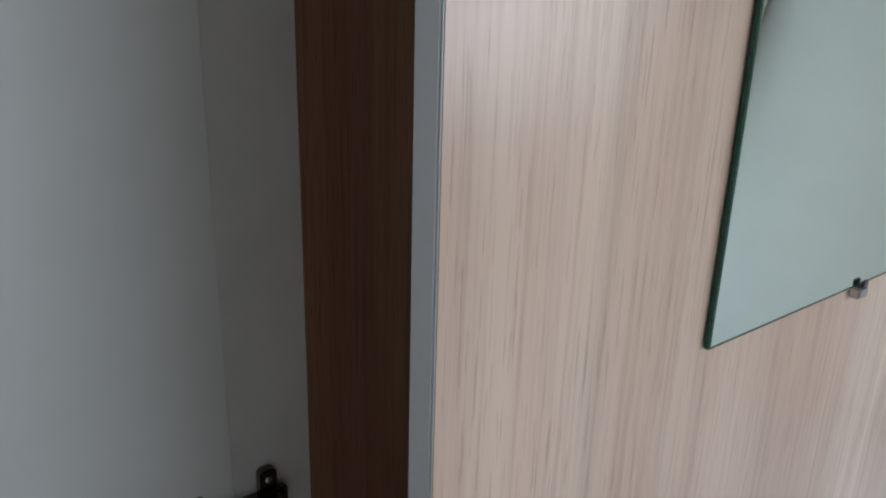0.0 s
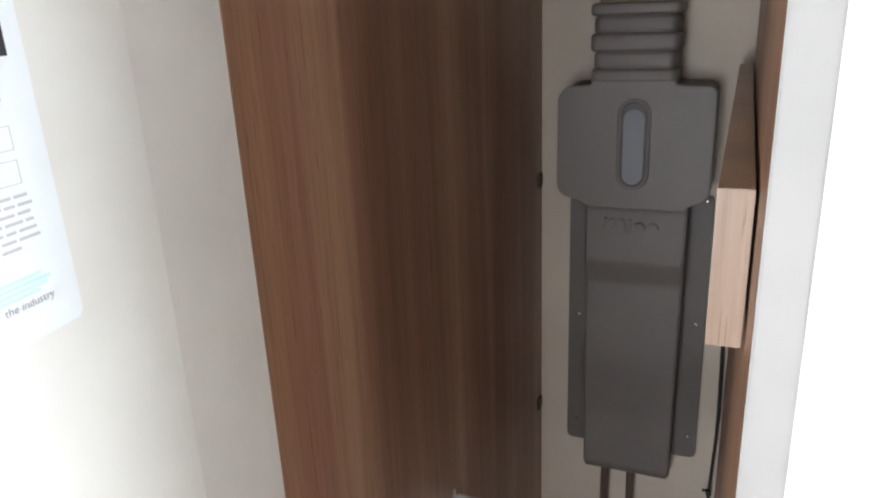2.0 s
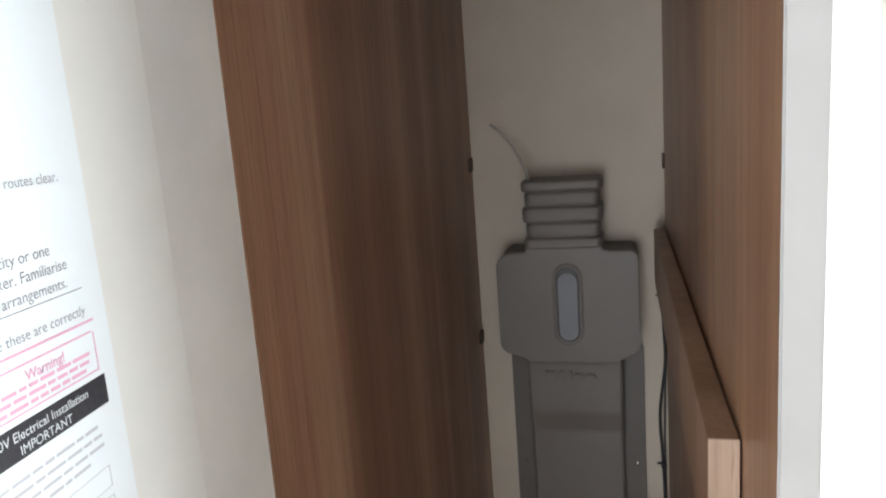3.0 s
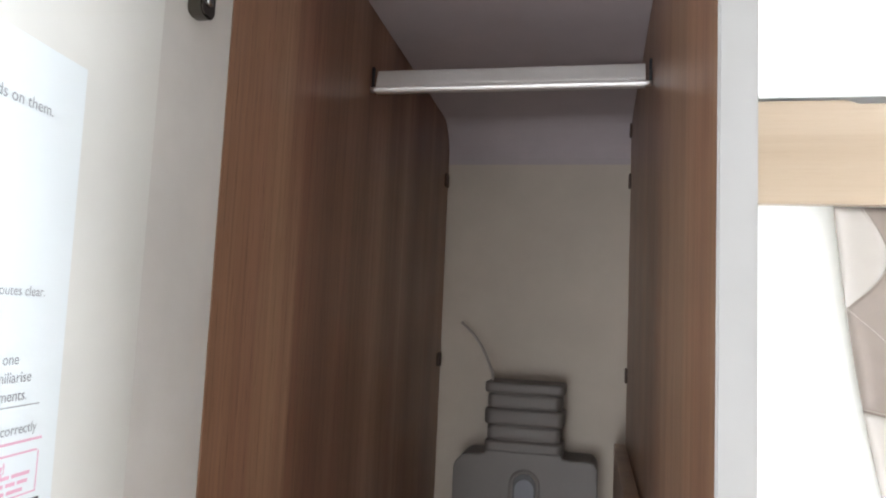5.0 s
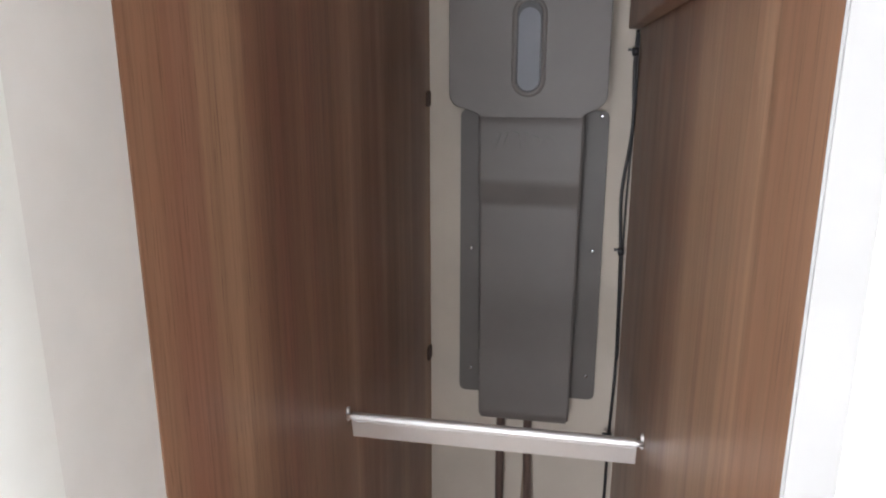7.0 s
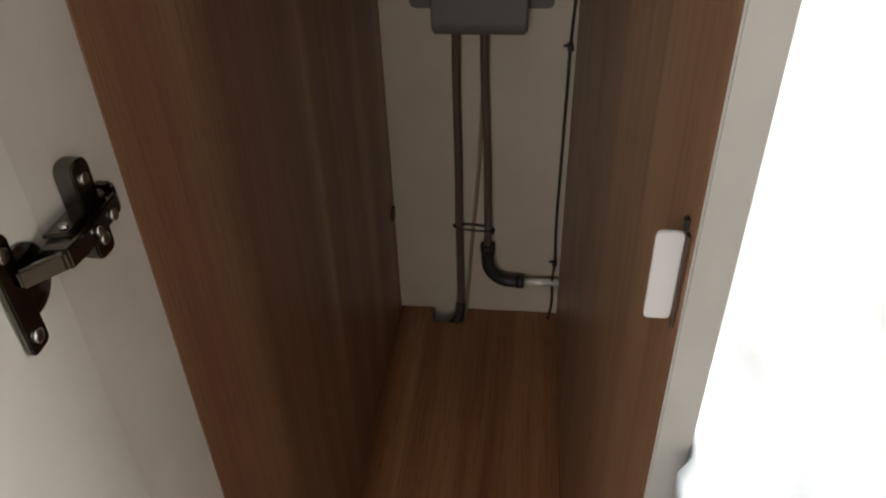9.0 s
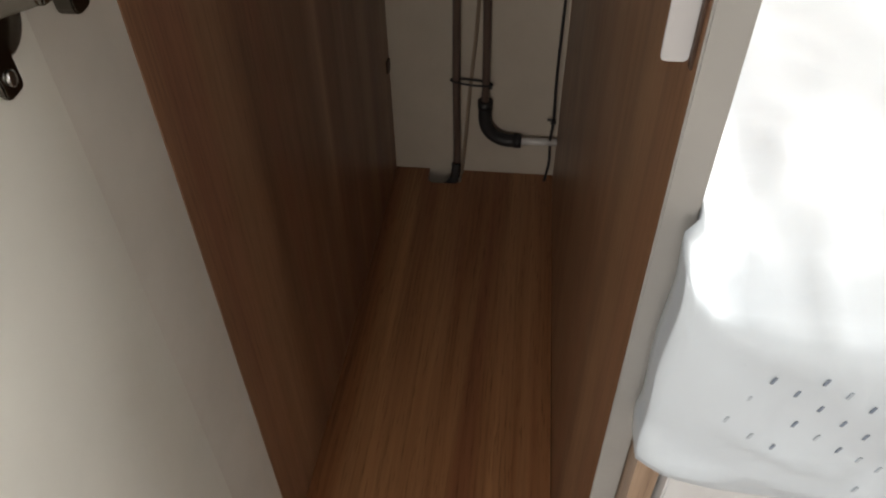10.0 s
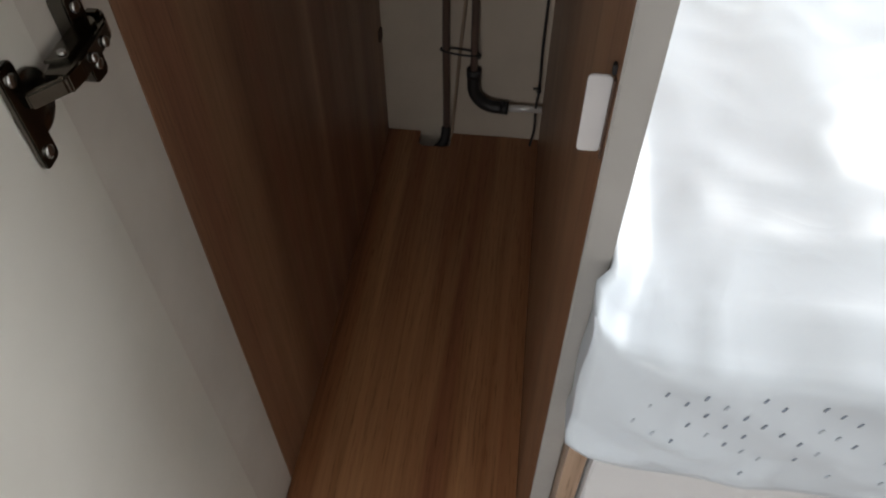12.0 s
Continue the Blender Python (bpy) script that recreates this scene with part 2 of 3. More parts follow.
def mesh_of(name, bm, mat, smooth=False):
    bmesh.ops.recalc_face_normals(bm, faces=bm.faces)
    me = bpy.data.meshes.new(name)
    bm.to_mesh(me)
    bm.free()
    if smooth:
        me.polygons.foreach_set("use_smooth", [True] * len(me.polygons))
    me.materials.append(mat)
    return me


def thing(name, base, label, category, group="", kind=""):
    ob = new(name)
    ob.location = base
    ob.empty_display_size = 0.02
    return tagged(ob, label, category, group, kind)


def part(name, bm, mat, parent, label="", smooth=False):
    """One mesh, built in world places, under a thing or a part."""
    ob = new(name, mesh_of(name, bm, mat, smooth))
    ob.parent = parent
    base, up = Vector(parent.location), parent.parent
    while up:
        base, up = base + up.location, up.parent
    ob.location = -base
    return tagged(ob, label)


def soften(ob):
    """Rolled edges shade smoothly while broad faces stay flat."""
    ob.data.polygons.foreach_set("use_smooth", [True] * len(ob.data.polygons))
    ob.modifiers.new("soft_edges", "WEIGHTED_NORMAL").weight = 55
    return ob


def single(name, bm, mat, label, category="", group="", kind="", smooth=False):
    return tagged(new(name, mesh_of(name, bm, mat, smooth)), label, category, group, kind)


def structure(name, bm, mat, label):
    return single(name, bm, mat, label, kind="structure")


# ---- the caravan bedroom round the wardrobe ----
structure("floor", box(-1.2, 2.0, -1.9, D + 0.12, -0.06, 0.0), CARPET, "grey-brown vinyl caravan floor")
structure("ceiling", box(-1.2, 2.0, -1.9, D + 0.12, ZT, ZT + 0.05), ROOM_WHITE, "white lined caravan ceiling")


def wall_with_window(name, axis, at, thick, span, windows, label):
    """A wall with openings in order; span is its width, a window = (from, to, sill, head)."""
    bm = bmesh.new()
    a, pieces = span[0], []
    for u0, u1, z0, z1 in windows:
        pieces += [(a, u0, 0, ZT), (u0, u1, 0, z0), (u0, u1, z1, ZT)]
        a = u1
    for lo, hi, zl, zh in pieces + [(a, span[1], 0, ZT)]:
        if axis == "y":
            box(lo, hi, at, at + thick, zl, zh, bm=bm)
        else:
            box(at, at + thick, lo, hi, zl, zh, bm=bm)
    return structure(name, bm, ROOM_WHITE, label)


structure("wall_wardrobe_back", box(-0.02, XO - 0.004, D, D + 0.04, 0, ZT), WALL_CREAM, "cream caravan wall board behind the wardrobe")
wall_with_window("wall_bed_side", "y", D, 0.04, (XO - 0.004, 2.0), [(0.78, 1.52, 0.95, 1.46)], "white caravan wall beside the bed")
# openings in the end and opposite walls are assumed, set to match the added lamps
wall_with_window("wall_end", "x", 1.9, 0.05, (-1.9, D), [(-1.18, -0.52, 0.72, 1.32), (-0.2, 0.6, 0.95, 1.55)], "white end wall of the caravan")
wall_with_window("wall_opposite", "y", -1.85, 0.05, (-1.2, 1.9), [(-1.12, 0.28, 0.64, 1.26)], "white caravan wall opposite the wardrobe")
structure("wall_partition", box(-1.2, -1.15, -1.85, D, 0, ZT), ROOM_WHITE, "white partition wall")
structure("wall_beside_wardrobe", box(-1.15, -0.02, -0.06, -0.02, 0, ZT), ROOM_WHITE, "white panel beside the wardrobe")

# ---- wardrobe ----
wardrobe = thing("wardrobe", (W / 2, 0.3, 0), "open built-in caravan wardrobe lined with walnut-brown laminate", "wardrobe")
part("left_lining", box(-0.012, 0.0, 0.0, D - 0.001, ZF - 0.02, ZF + 1.60), WALNUT, wardrobe, "walnut laminate side lining")
part("left_stile", box(-0.014, -0.0006, YS + 0.0004, -0.0005, 0.0, ZT - 0.001), CREAM, wardrobe, "cream laminate side that carries the hinges")
part("right_lining", box(W, W + 0.007, YR + 0.0022, D - 0.001, ZF - 0.02, ZF + 1.60), WALNUT_LIT, wardrobe, "walnut laminate side lining")
part("right_outer_panel", box(W + 0.0075, XO, YR + 0.0022, D - 0.001, 0.0, ZT - 0.001), OAK, wardrobe, "pale oak laminate outer side")
part("edge_strip", box(W - 0.0005, XO + 0.0006, YR - 0.0002, YR + 0.002, 0.0, ZT - 0.001, 0.0009), EDGE, wardrobe, "cream edging strip with rounded corners")
floor_bm = prism([(0.0002, YR + 0.001), (W - 0.0008, YR + 0.001), (W - 0.0005, D - 0.002), (0.118, D - 0.002), (0.118, D - 0.036), (0.108, D - 0.042), (0.070, D - 0.042), (0.060, D - 0.036), (0.060, D - 0.002), (0.0005, D - 0.002)], 2, ZF - 0.016, ZF)
part("floor_board", floor_bm, WALNUT_FLOOR, wardrobe, "walnut laminate floor board with a pipe notch")
part("plinth", box(0.0005, W - 0.001, YR + 0.003, YR + 0.018, 0.0, ZF - 0.0165), WALNUT, wardrobe)
cove = prism([(D - 0.0005, ZF + 1.521)] + [(D - 0.055 * (1 - math.cos(a)), ZF + 1.521 + 0.062 * math.sin(a)) for a in (math.radians(9 * k) for k in range(1, 11))] + [(-0.068, ZF + 1.60), (-0.068, ZF + 1.62), (D - 0.0005, ZF + 1.62)], 0, 0.0005, W - 0.0005)
part("top_lining", cove, CEIL, wardrobe, "mauve-grey soft lining, coved at the back", smooth=False)

# the open door, hinged on the cream side; its own axes run along the writing, up, and out of its inner face
DOOR = Matrix(((-0.0995, 0, 0.995, 0), (0.995, 0, 0.0995, YS), (0, 1, 0, ZF), (0, 0, 0, 1)))


def on_door(bm):
    bmesh.ops.transform(bm, matrix=DOOR, verts=bm.verts)
    return bm


door = part("door", on_door(box(-0.300, 0.0004, -0.03, ZT - ZF - 0.02, -0.020, -0.0003, 0.0003)), DOOR_WHITE, wardrobe, "off-white laminate door standing open")


# hinges between the cream side and the door
def screw_head(c, out, r, bm=None):
    """A domed cross-head screw at c that looks along out."""
    bm = bm or bmesh.new()
    out = Vector(out).normalized()
    c = Vector(c)
    rod([c - out * 0.0006, c + out * 0.0006, c + out * 0.0011, c + out * 0.0012], [r, r, r * 0.72, r * 0.25], 14, bm)
    return bm


def stadium(cx, cz, wide, high, steps=8):
    r, half = wide / 2, high / 2 - wide / 2
    top = [(cx + r * math.cos(a), cz + half + r * math.sin(a)) for a in (math.pi * k / steps for k in range(steps + 1))]
    low = [(cx - r * math.cos(a), cz - half - r * math.sin(a)) for a in (math.pi * k / steps for k in range(steps + 1))]
    return top + low


def rounded(x0, x1, z0, z1, r, steps=4):
    out = []
    for cx, cz, a0 in ((x1 - r, z1 - r, 0), (x0 + r, z1 - r, 90), (x0 + r, z0 + r, 180), (x1 - r, z0 + r, 270)):
        out += [(cx + r * math.cos(radians(a0 + 90 * k / steps)), cz + r * math.sin(radians(a0 + 90 * k / steps))) for k in range(steps + 1)]
    return out


def hinge(z):
    """A sprung cabinet hinge, its middle at height z over the wardrobe floor."""
    zc = ZF + z + 0.0045
    plate = prism(rounded(-0.0502, -0.0352, zc - 0.0262, zc + 0.0262, 0.005), 0, -0.001, 0.0088, 0.0014)
    h = part("hinge", plate, NICKEL, wardrobe, "dark nickel sprung hinge")
    arm = prism([(-0.086, 0.0085), (-0.084, 0.0205), (-0.072, 0.0215), (-0.036, 0.0175), (-0.0300, 0.0145), (-0.0300, 0.006), (-0.066, 0.005)], 2, zc - 0.0052, zc + 0.0052, 0.0009)
    for v in arm.verts:
        v.co.x, v.co.y = v.co.y, v.co.x
    part("arm", arm, NICKEL, h)
    part("arm_tail", box(0.004, 0.0140, -0.0360, -0.0280, zc - 0.0085, zc + 0.0085, 0.002), NICKEL, h)
    link = prism([(-0.0855, 0.0195), (-0.0825, 0.0200), (-0.0825, 0.0160), (-0.0860, 0.0155), (-0.0975, 0.0050), (-0.1010, 0.0080)], 2, zc - 0.0046, zc + 0.0046, 0.0012)
    for v in link.verts:
        v.co.x, v.co.y = v.co.y, v.co.x
    part("link", link, NICKEL, h, "bent nickel link")
    for dz in (-0.0066, 0.0066):
        cheek = prism([(-0.078, 0.006), (-0.074, 0.0165), (-0.040, 0.0150), (-0.0360, 0.011), (-0.0360, 0.004)], 2, zc + dz - 0.0011, zc + dz + 0.0011, 0.0005)
        for v in cheek.verts:
            v.co.x, v.co.y = v.co.y, v.co.x
        part("cheek", cheek, NICKEL, h)
    part("pivot_pin", rod([(0.0118, -0.0700, zc - 0.0090), (0.0118, -0.0700, zc + 0.0090)], 0.0021, 12), STEEL, h)
    part("screw", screw_head((0.0215, -0.0610, zc), (1, 0, 0.1), 0.0026), STEEL, h, "adjusting screw", True)
    cup = bmesh.new()
    mid = DOOR @ Vector((-0.0225, z - 0.001, 0))
    out = DOOR.to_3x3() @ Vector((0, 0, 1))
    rod([mid - out * 0.001, mid + out * 0.0022, mid + out * 0.003, mid + out * 0.0031], [0.0168, 0.0168, 0.0155, 0.004], 28, cup)
    part("cup", cup, NICKEL, h)
    wing = on_door(prism(rounded(-0.0400, -0.0255, z - 0.0305, z + 0.0265, 0.004), 2, 0.0002, 0.0036, 0.0010))
    part("cup_wing", wing, NICKEL, h)
    for dz in (-0.0164, 0.0164):
        part("screw", screw_head((0.0092, -0.0427, zc + dz), (1, 0, 0), 0.0034), STEEL, h, "zinc cross-head screw", True)
    for dz in (-0.0207, 0.0207):
        part("screw", screw_head(DOOR @ Vector((-0.0330, z - 0.002 + dz, 0.0040)), out, 0.0036), STEEL, h, "zinc cross-head screw", True)
    part("screw", screw_head((0.0196, -0.0450, zc - 0.001), (1, 0, 0.1), 0.0030), STEEL, h, "adjusting screw", True)


hinge(0.6335)
hinge(1.467)

# ---- notice on the door ----
sheet = thing("safety_notice", DOOR @ Vector((-0.16, 1.08, 0.001)), "white printed A4 safety notice stuck to the open wardrobe door", "notice")


def flat(x0, x1, z0, z1, lift, r=0.0):
    """A printed shape on the door, lifted a hair off the sheet."""
    return on_door(prism(rounded(x0, x1, z0, z1, r) if r else [(x0, z0), (x1, z0), (x1, z1), (x0, z1)], 2, lift - 0.0001, lift))


page = prism([(-0.272, 1.080), (-0.0600, 1.0805), (-0.0575, 1.0830), (-0.0608, 1.3835), (-0.272, 1.3850)], 2, 0.0001, 0.0005)
part("page", on_door(page), PAPER, sheet)


def words(text, right, base, size, mat, name="wording", bold=0.0):
    """Letters that end at right on the sheet."""
    cu = bpy.data.curves.new(name, "FONT")
    cu.body, cu.size, cu.align_x = text, size, "RIGHT"
    cu.offset = bold
    tmp = bpy.data.objects.new(name, cu)
    scene.collection.objects.link(tmp)
    me = bpy.data.meshes.new_from_object(tmp.evaluated_get(bpy.context.evaluated_depsgraph_get()))
    bpy.data.objects.remove(tmp)
    bm = bmesh.new()
    bm.from_mesh(me)
    bmesh.ops.transform(bm, matrix=DOOR @ Matrix.Translation((right, base, 0.0008)), verts=bm.verts)
    return part(name, bm, mat, sheet)


word_rng = random.Random(11)


print_mesh = {"pink": bmesh.new(), "grey": bmesh.new()}


def word_bar(ink_name, x0, x1, z, half):
    """A line of unreadable print, as bars of word length."""
    bm, x = print_mesh[ink_name], x1
    while x > x0:
        n = word_rng.uniform(0.0035, 0.0105)
        piece = [(max(x - n, x0), z - half), (x, z - half), (x, z + half), (max(x - n, x0), z + half)]
        low = [bm.verts.new((*p, 0.0006)) for p in piece]
        high = [bm.verts.new((*p, 0.0007)) for p in piece]
        bm.faces.new(low[::-1])
        bm.faces.new(high)
        for i in range(4):
            bm.faces.new((low[i], low[(i + 1) % 4], high[(i + 1) % 4], high[i]))
        x -= n + 0.0013


RIGHT = -0.0665   # margin of the print
for text, dx, z, size in (("depends on them.", 0.014, 1.3565, 0.0068), ("ALONE.", 0.043, 1.2980, 0.0066), ("all escape routes clear.", 0.0085, 1.2835, 0.0056),
                          ("capacity or one", 0.020, 1.2570, 0.0060), ("cooker. Familiarise", 0.012, 1.2500, 0.0060), ("arrangements.", 0.0135, 1.2430, 0.0060),
                          ("sure these are correctly", 0.006, 1.2300, 0.0056)):
    words(text, RIGHT - dx, z, size, GREY_INK)
part("rule", flat(-0.26, RIGHT - 0.0055, 1.2405, 1.2409, 0.0007), GREY_INK, sheet)
word_bar("grey", -0.25, RIGHT - 0.050, 1.3372, 0.0013)
# warning box
frame_bm = bmesh.new()
for x0, x1, z0, z1 in ((-0.265, RIGHT - 0.0045, 1.2218, 1.2226), (-0.265, RIGHT - 0.0030, 1.2055, 1.2061), (RIGHT - 0.0036, RIGHT - 0.0030, 1.2061, 1.2218), (-0.265, RIGHT - 0.002, 1.2262, 1.2272)):
    b2 = flat(x0, x1, z0, z1, 0.0007)
    tmp_me = bpy.data.meshes.new("tmp")
    b2.to_mesh(tmp_me)
    b2.free()
    frame_bm.from_mesh(tmp_me)
    bpy.data.meshes.remove(tmp_me)
part("warning_frame", frame_bm, PINK_INK, sheet, "pink outline round the warning")
words("Warning!", RIGHT - 0.022, 1.2160, 0.0056, PINK_INK, bold=0.0001)
for z, dx in ((1.2140, 0.0075), (1.2110, 0.0085), (1.2080, 0.0110)):
    word_bar("pink", -0.262, RIGHT - dx, z, 0.0007)
part("heading_band", flat(-0.265, RIGHT - 0.0005, 1.1905, 1.2030, 0.0007), INK, sheet, "black heading band")


def white_words(text, right, base, size):
    w = words(text, right, base, size, PAPER, "heading")
    w.location = w.location + (DOOR.to_3x3() @ Vector((0, 0, 0.0003)))


white_words("230V Electrical Installation", RIGHT - 0.013, 1.1976, 0.0050)
white_words("IMPORTANT", RIGHT - 0.024, 1.1921, 0.0050)
for k, dx in enumerate((0.0100, 0.0085, 0.0080, 0.0180)):
    z = 1.1835 - 0.0042 * k
    word_bar("grey", -0.262, RIGHT - dx, z, 0.00065)
for z in (1.1560, 1.1430):
    box_bm = bmesh.new()
    for x0, x1, z0, z1 in ((-0.262, RIGHT - 0.007, z, z + 0.0003), (-0.262, RIGHT - 0.007, z + 0.0090, z + 0.0093), (RIGHT - 0.0073, RIGHT - 0.007, z, z + 0.0093)):
        b2 = flat(x0, x1, z0, z1, 0.0007)
        tmp_me = bpy.data.meshes.new("tmp")
        b2.to_mesh(tmp_me)
        b2.free()
        box_bm.from_mesh(tmp_me)
        bpy.data.meshes.remove(tmp_me)
    part("form_field", box_bm, FAINT_INK, sheet)
for k, dx in enumerate((0.0060, 0.0045, 0.0062, 0.0055, 0.0048, 0.0040, 0.0140)):
    z = 1.1385 - 0.0033 * k
    word_bar("grey", -0.262, RIGHT - dx, z, 0.00065)
for k, (x0, dx) in enumerate(((-0.108, 0.008), (-0.108, 0.004), (-0.106, 0.006), (-0.104, 0.010))):
    z = 1.1065 - 0.0022 * k
    part("pale_blue_line", flat(x0, RIGHT - dx, z - 0.0008, z + 0.0008, 0.0007), BLUE_INK, sheet)
for ink_name, mat in (("pink", PINK_INK), ("grey", FAINT_INK)):
    small_print = part("small_print", on_door(print_mesh[ink_name]), mat, sheet)
    small_print["kind"] = "stuff"
words("the industry", RIGHT - 0.004, 1.0945, 0.0050, GREY_INK)
ring = [(-0.118 + 0.0062 * math.cos(a), 1.0985 + 0.0062 * math.sin(a)) for a in (radians(50 + 26 * k) for k in range(11))]
ring += [(-0.118 + 0.0040 * math.cos(a), 1.0985 + 0.0040 * math.sin(a)) for a in (radians(310 - 26 * k) for k in range(11))]
part("emblem", on_door(prism(ring, 2, 0.0006, 0.0007)), INK, sheet, "dark curved emblem shape")

# ---- things in the wardrobe ----
batten = thing("wooden_batten", (0.267, 0.3, ZF + 1.0454), "wood-effect batten fixed along the wardrobe side", "batten")
part("board", box(0.2579, W - 0.0016, -0.0045, D - 0.035, ZF + 1.0454, ZF + 1.1206, 0.0008), OAK_BROWN, batten)
part("end_strip", box(0.2577, W - 0.0016, -0.0057, -0.0046, ZF + 1.0452, ZF + 1.1208, 0.0004), OAK_WARM, batten, "pale oak edging on the cut end")

# heating header tank
tank = thing("header_tank", (0.14, 0.64, ZF + 0.505), "grey-brown moulded plastic heating header tank on the back wall", "tank")
def fillet(points, r, steps=4):
    """An outline with its corners rounded by about r."""
    out, n = [], len(points)
    for i in range(n):
        a, b, c = (Vector(points[(i + k) % n]) for k in (-1, 0, 1))
        u, w = (a - b), (c - b)
        k = min(r, u.length * 0.45, w.length * 0.45)
        p, q = b + u.normalized() * k, b + w.normalized() * k
        out += [tuple((1 - f) ** 2 * p + 2 * f * (1 - f) * b + f * f * q) for f in (j / steps for j in range(steps + 1))]
    return out


def moulded(outline, axis, a, b, round_at, r, segments=4):
    """A prism whose rim at round_at (a, b or both) is rolled over."""
    bm = prism(outline, axis, a, b)
    rims = [e for e in bm.edges if all(abs(v.co[axis] - w) < 1e-6 for v in e.verts for w in round_at[:1]) or (len(round_at) > 1 and all(abs(v.co[axis] - round_at[1]) < 1e-6 for v in e.verts))]
    bmesh.ops.bevel(bm, geom=rims, offset=r, segments=segments, affect="EDGES", clamp_overlap=True)
    caps = [f for f in bm.faces if len(f.verts) > 8 and any(abs(f.calc_center_median()[axis] - w) < 1e-5 for w in round_at)]
    for f in bm.faces:
        f.smooth = f not in caps
    return bm


HEAD = [(0.0800, 0.938), (0.2070, 0.938), (0.2110, 0.944), (0.2290, 0.952), (0.2365, 0.962), (0.2365, 1.090), (0.2290, 1.0985), (0.1960, 1.0985), (0.1880, 1.1005),
        (0.1880, 1.1055), (0.0840, 1.1055), (0.0840, 1.1005), (0.0760, 1.0985), (0.0540, 1.0985), (0.0405, 1.085), (0.0405, 0.962), (0.0480, 0.952), (0.0760, 0.944)]
head = moulded(fillet([(x, ZF + z) for x, z in HEAD], 0.010, 5), 1, 0.603, 0.676, (0.603,), 0.0125, 7)
soften(part("head", head, TANK, tank))


def ring_loft(levels, x0, x1, y0, y1, corner):
    """A tube of rounded oblong rings; a level = (height, growth)."""
    bm, rings = bmesh.new(), []
    for z, g in levels:
        rings.append([bm.verts.new((x, y, z)) for x, y in rounded(x0 - g, x1 + g, y0 - g * 0.8, y1 + min(g, 0.002), corner, 5)])
    for r0, r1 in zip(rings, rings[1:]):
        for k in range(len(r0)):
            bm.faces.new((r0[k], r0[(k + 1) % len(r0)], r1[(k + 1) % len(r0)], r1[k]))
    bm.faces.new(rings[0][::-1])
    bm.faces.new(rings[-1])
    for f in bm.faces:
        f.smooth = len(f.verts) == 4
    return bm


# five bands of the filler neck, wide and narrow by turns
bands = [(1.0980, 1.1185, 0.0030), (1.1185, 1.1395, 0.0), (1.1395, 1.1620, 0.0038), (1.1620, 1.1825, 0.0002), (1.1825, 1.1985, 0.0044)]
levels = []
for z0, z1, g in bands:
    levels += [(ZF + z0 + 0.0004, g - 0.0034), (ZF + z0 + 0.0016, g - 0.0010), (ZF + z0 + 0.0042, g), (ZF + z1 - 0.0042, g), (ZF + z1 - 0.0016, g - 0.0010), (ZF + z1 - 0.0004, g - 0.0034)]
part("neck", ring_loft(levels, 0.0845, 0.1870, 0.6075, 0.669, 0.010), TANK, tank, "ribbed filler neck")
body = moulded(fillet([(0.677, 0.503), (0.640, 0.503), (0.6335, 0.516), (0.6335, 0.822), (0.6245, 0.853), (0.6245, 0.930), (0.616, 0.958), (0.677, 0.958)], 0.006), 0, 0.0755, 0.2105, (0.0755, 0.2105), 0.005)
bmesh.ops.translate(body, vec=(0, 0, ZF), verts=body.verts)
for v in body.verts:
    k = (ZF + 0.95 - v.co.z) / 0.45
    v.co.x += (0.143 - v.co.x) * 0.05 * k
soften(part("body", body, TANK, tank))
flange = prism(rounded(0.0445, 0.2420, ZF + 0.530, ZF + 0.944, 0.008), 1, 0.6705, 0.678, 0.0015)
part("flange", flange, TANK_SHADED, tank, "flat fixing flange")
for x, z in ((0.0611, 0.7505), (0.2292, 0.7540), (0.0611, 0.5668), (0.2292, 0.5675), (0.2325, 0.937)):
    part("screw", screw_head((x, 0.6700, ZF + z), (0, -1, 0), 0.0027), STEEL, tank, "small bright screw", True)
lip = bmesh.new()
outer, inner = stadium(0.1395, ZF + 1.0235, 0.0430, 0.120), stadium(0.1395, ZF + 1.0235, 0.0300, 0.1070)
ro = [[lip.verts.new((x, y, z)) for x, z in shape] for shape, y in ((outer, 0.6035), (stadium(0.1395, ZF + 1.0235, 0.0390, 0.116), 0.6010), (stadium(0.1395, ZF + 1.0235, 0.0335, 0.1105), 0.6010), (inner, 0.6030))]
for r0, r1 in zip(ro, ro[1:]):
    for k in range(len(r0)):
        lip.faces.new((r0[k], r0[(k + 1) % len(r0)], r1[(k + 1) % len(r0)], r1[k]))
window = part("sight_window", prism(stadium(0.1395, ZF + 1.0235, 0.0305, 0.1075), 1, 0.6024, 0.6040), BLACK, tank, "level window in a moulded lip")
part("lip", lip, TANK, window, smooth=True)
part("glass", prism(stadium(0.1395, ZF + 1.0205, 0.0262, 0.0980), 1, 0.6010, 0.6030, 0.0006), SIGHT, window, "milky grey level glass")
# raised maker's mark, as plain slanted strokes and blocks
marks = [[(x, 0.898), (x + 0.0050, 0.898), (x + 0.0130, 0.919), (x + 0.0080, 0.919)] for x in (0.0935, 0.1025)]
marks.append([(0.1110, 0.898), (0.1160, 0.898), (0.1180, 0.903), (0.1260, 0.903), (0.1265, 0.898), (0.1315, 0.898), (0.1290, 0.919), (0.1220, 0.919)])
marks.append([(0.1345, 0.898), (0.1390, 0.898), (0.1400, 0.919), (0.1355, 0.919)])
marks += [[(c + 0.0082 * math.cos(a), 0.9065 + 0.0085 * math.sin(a)) for a in (2 * math.pi * k / 14 for k in range(14))] for c in (0.1490, 0.1670)]
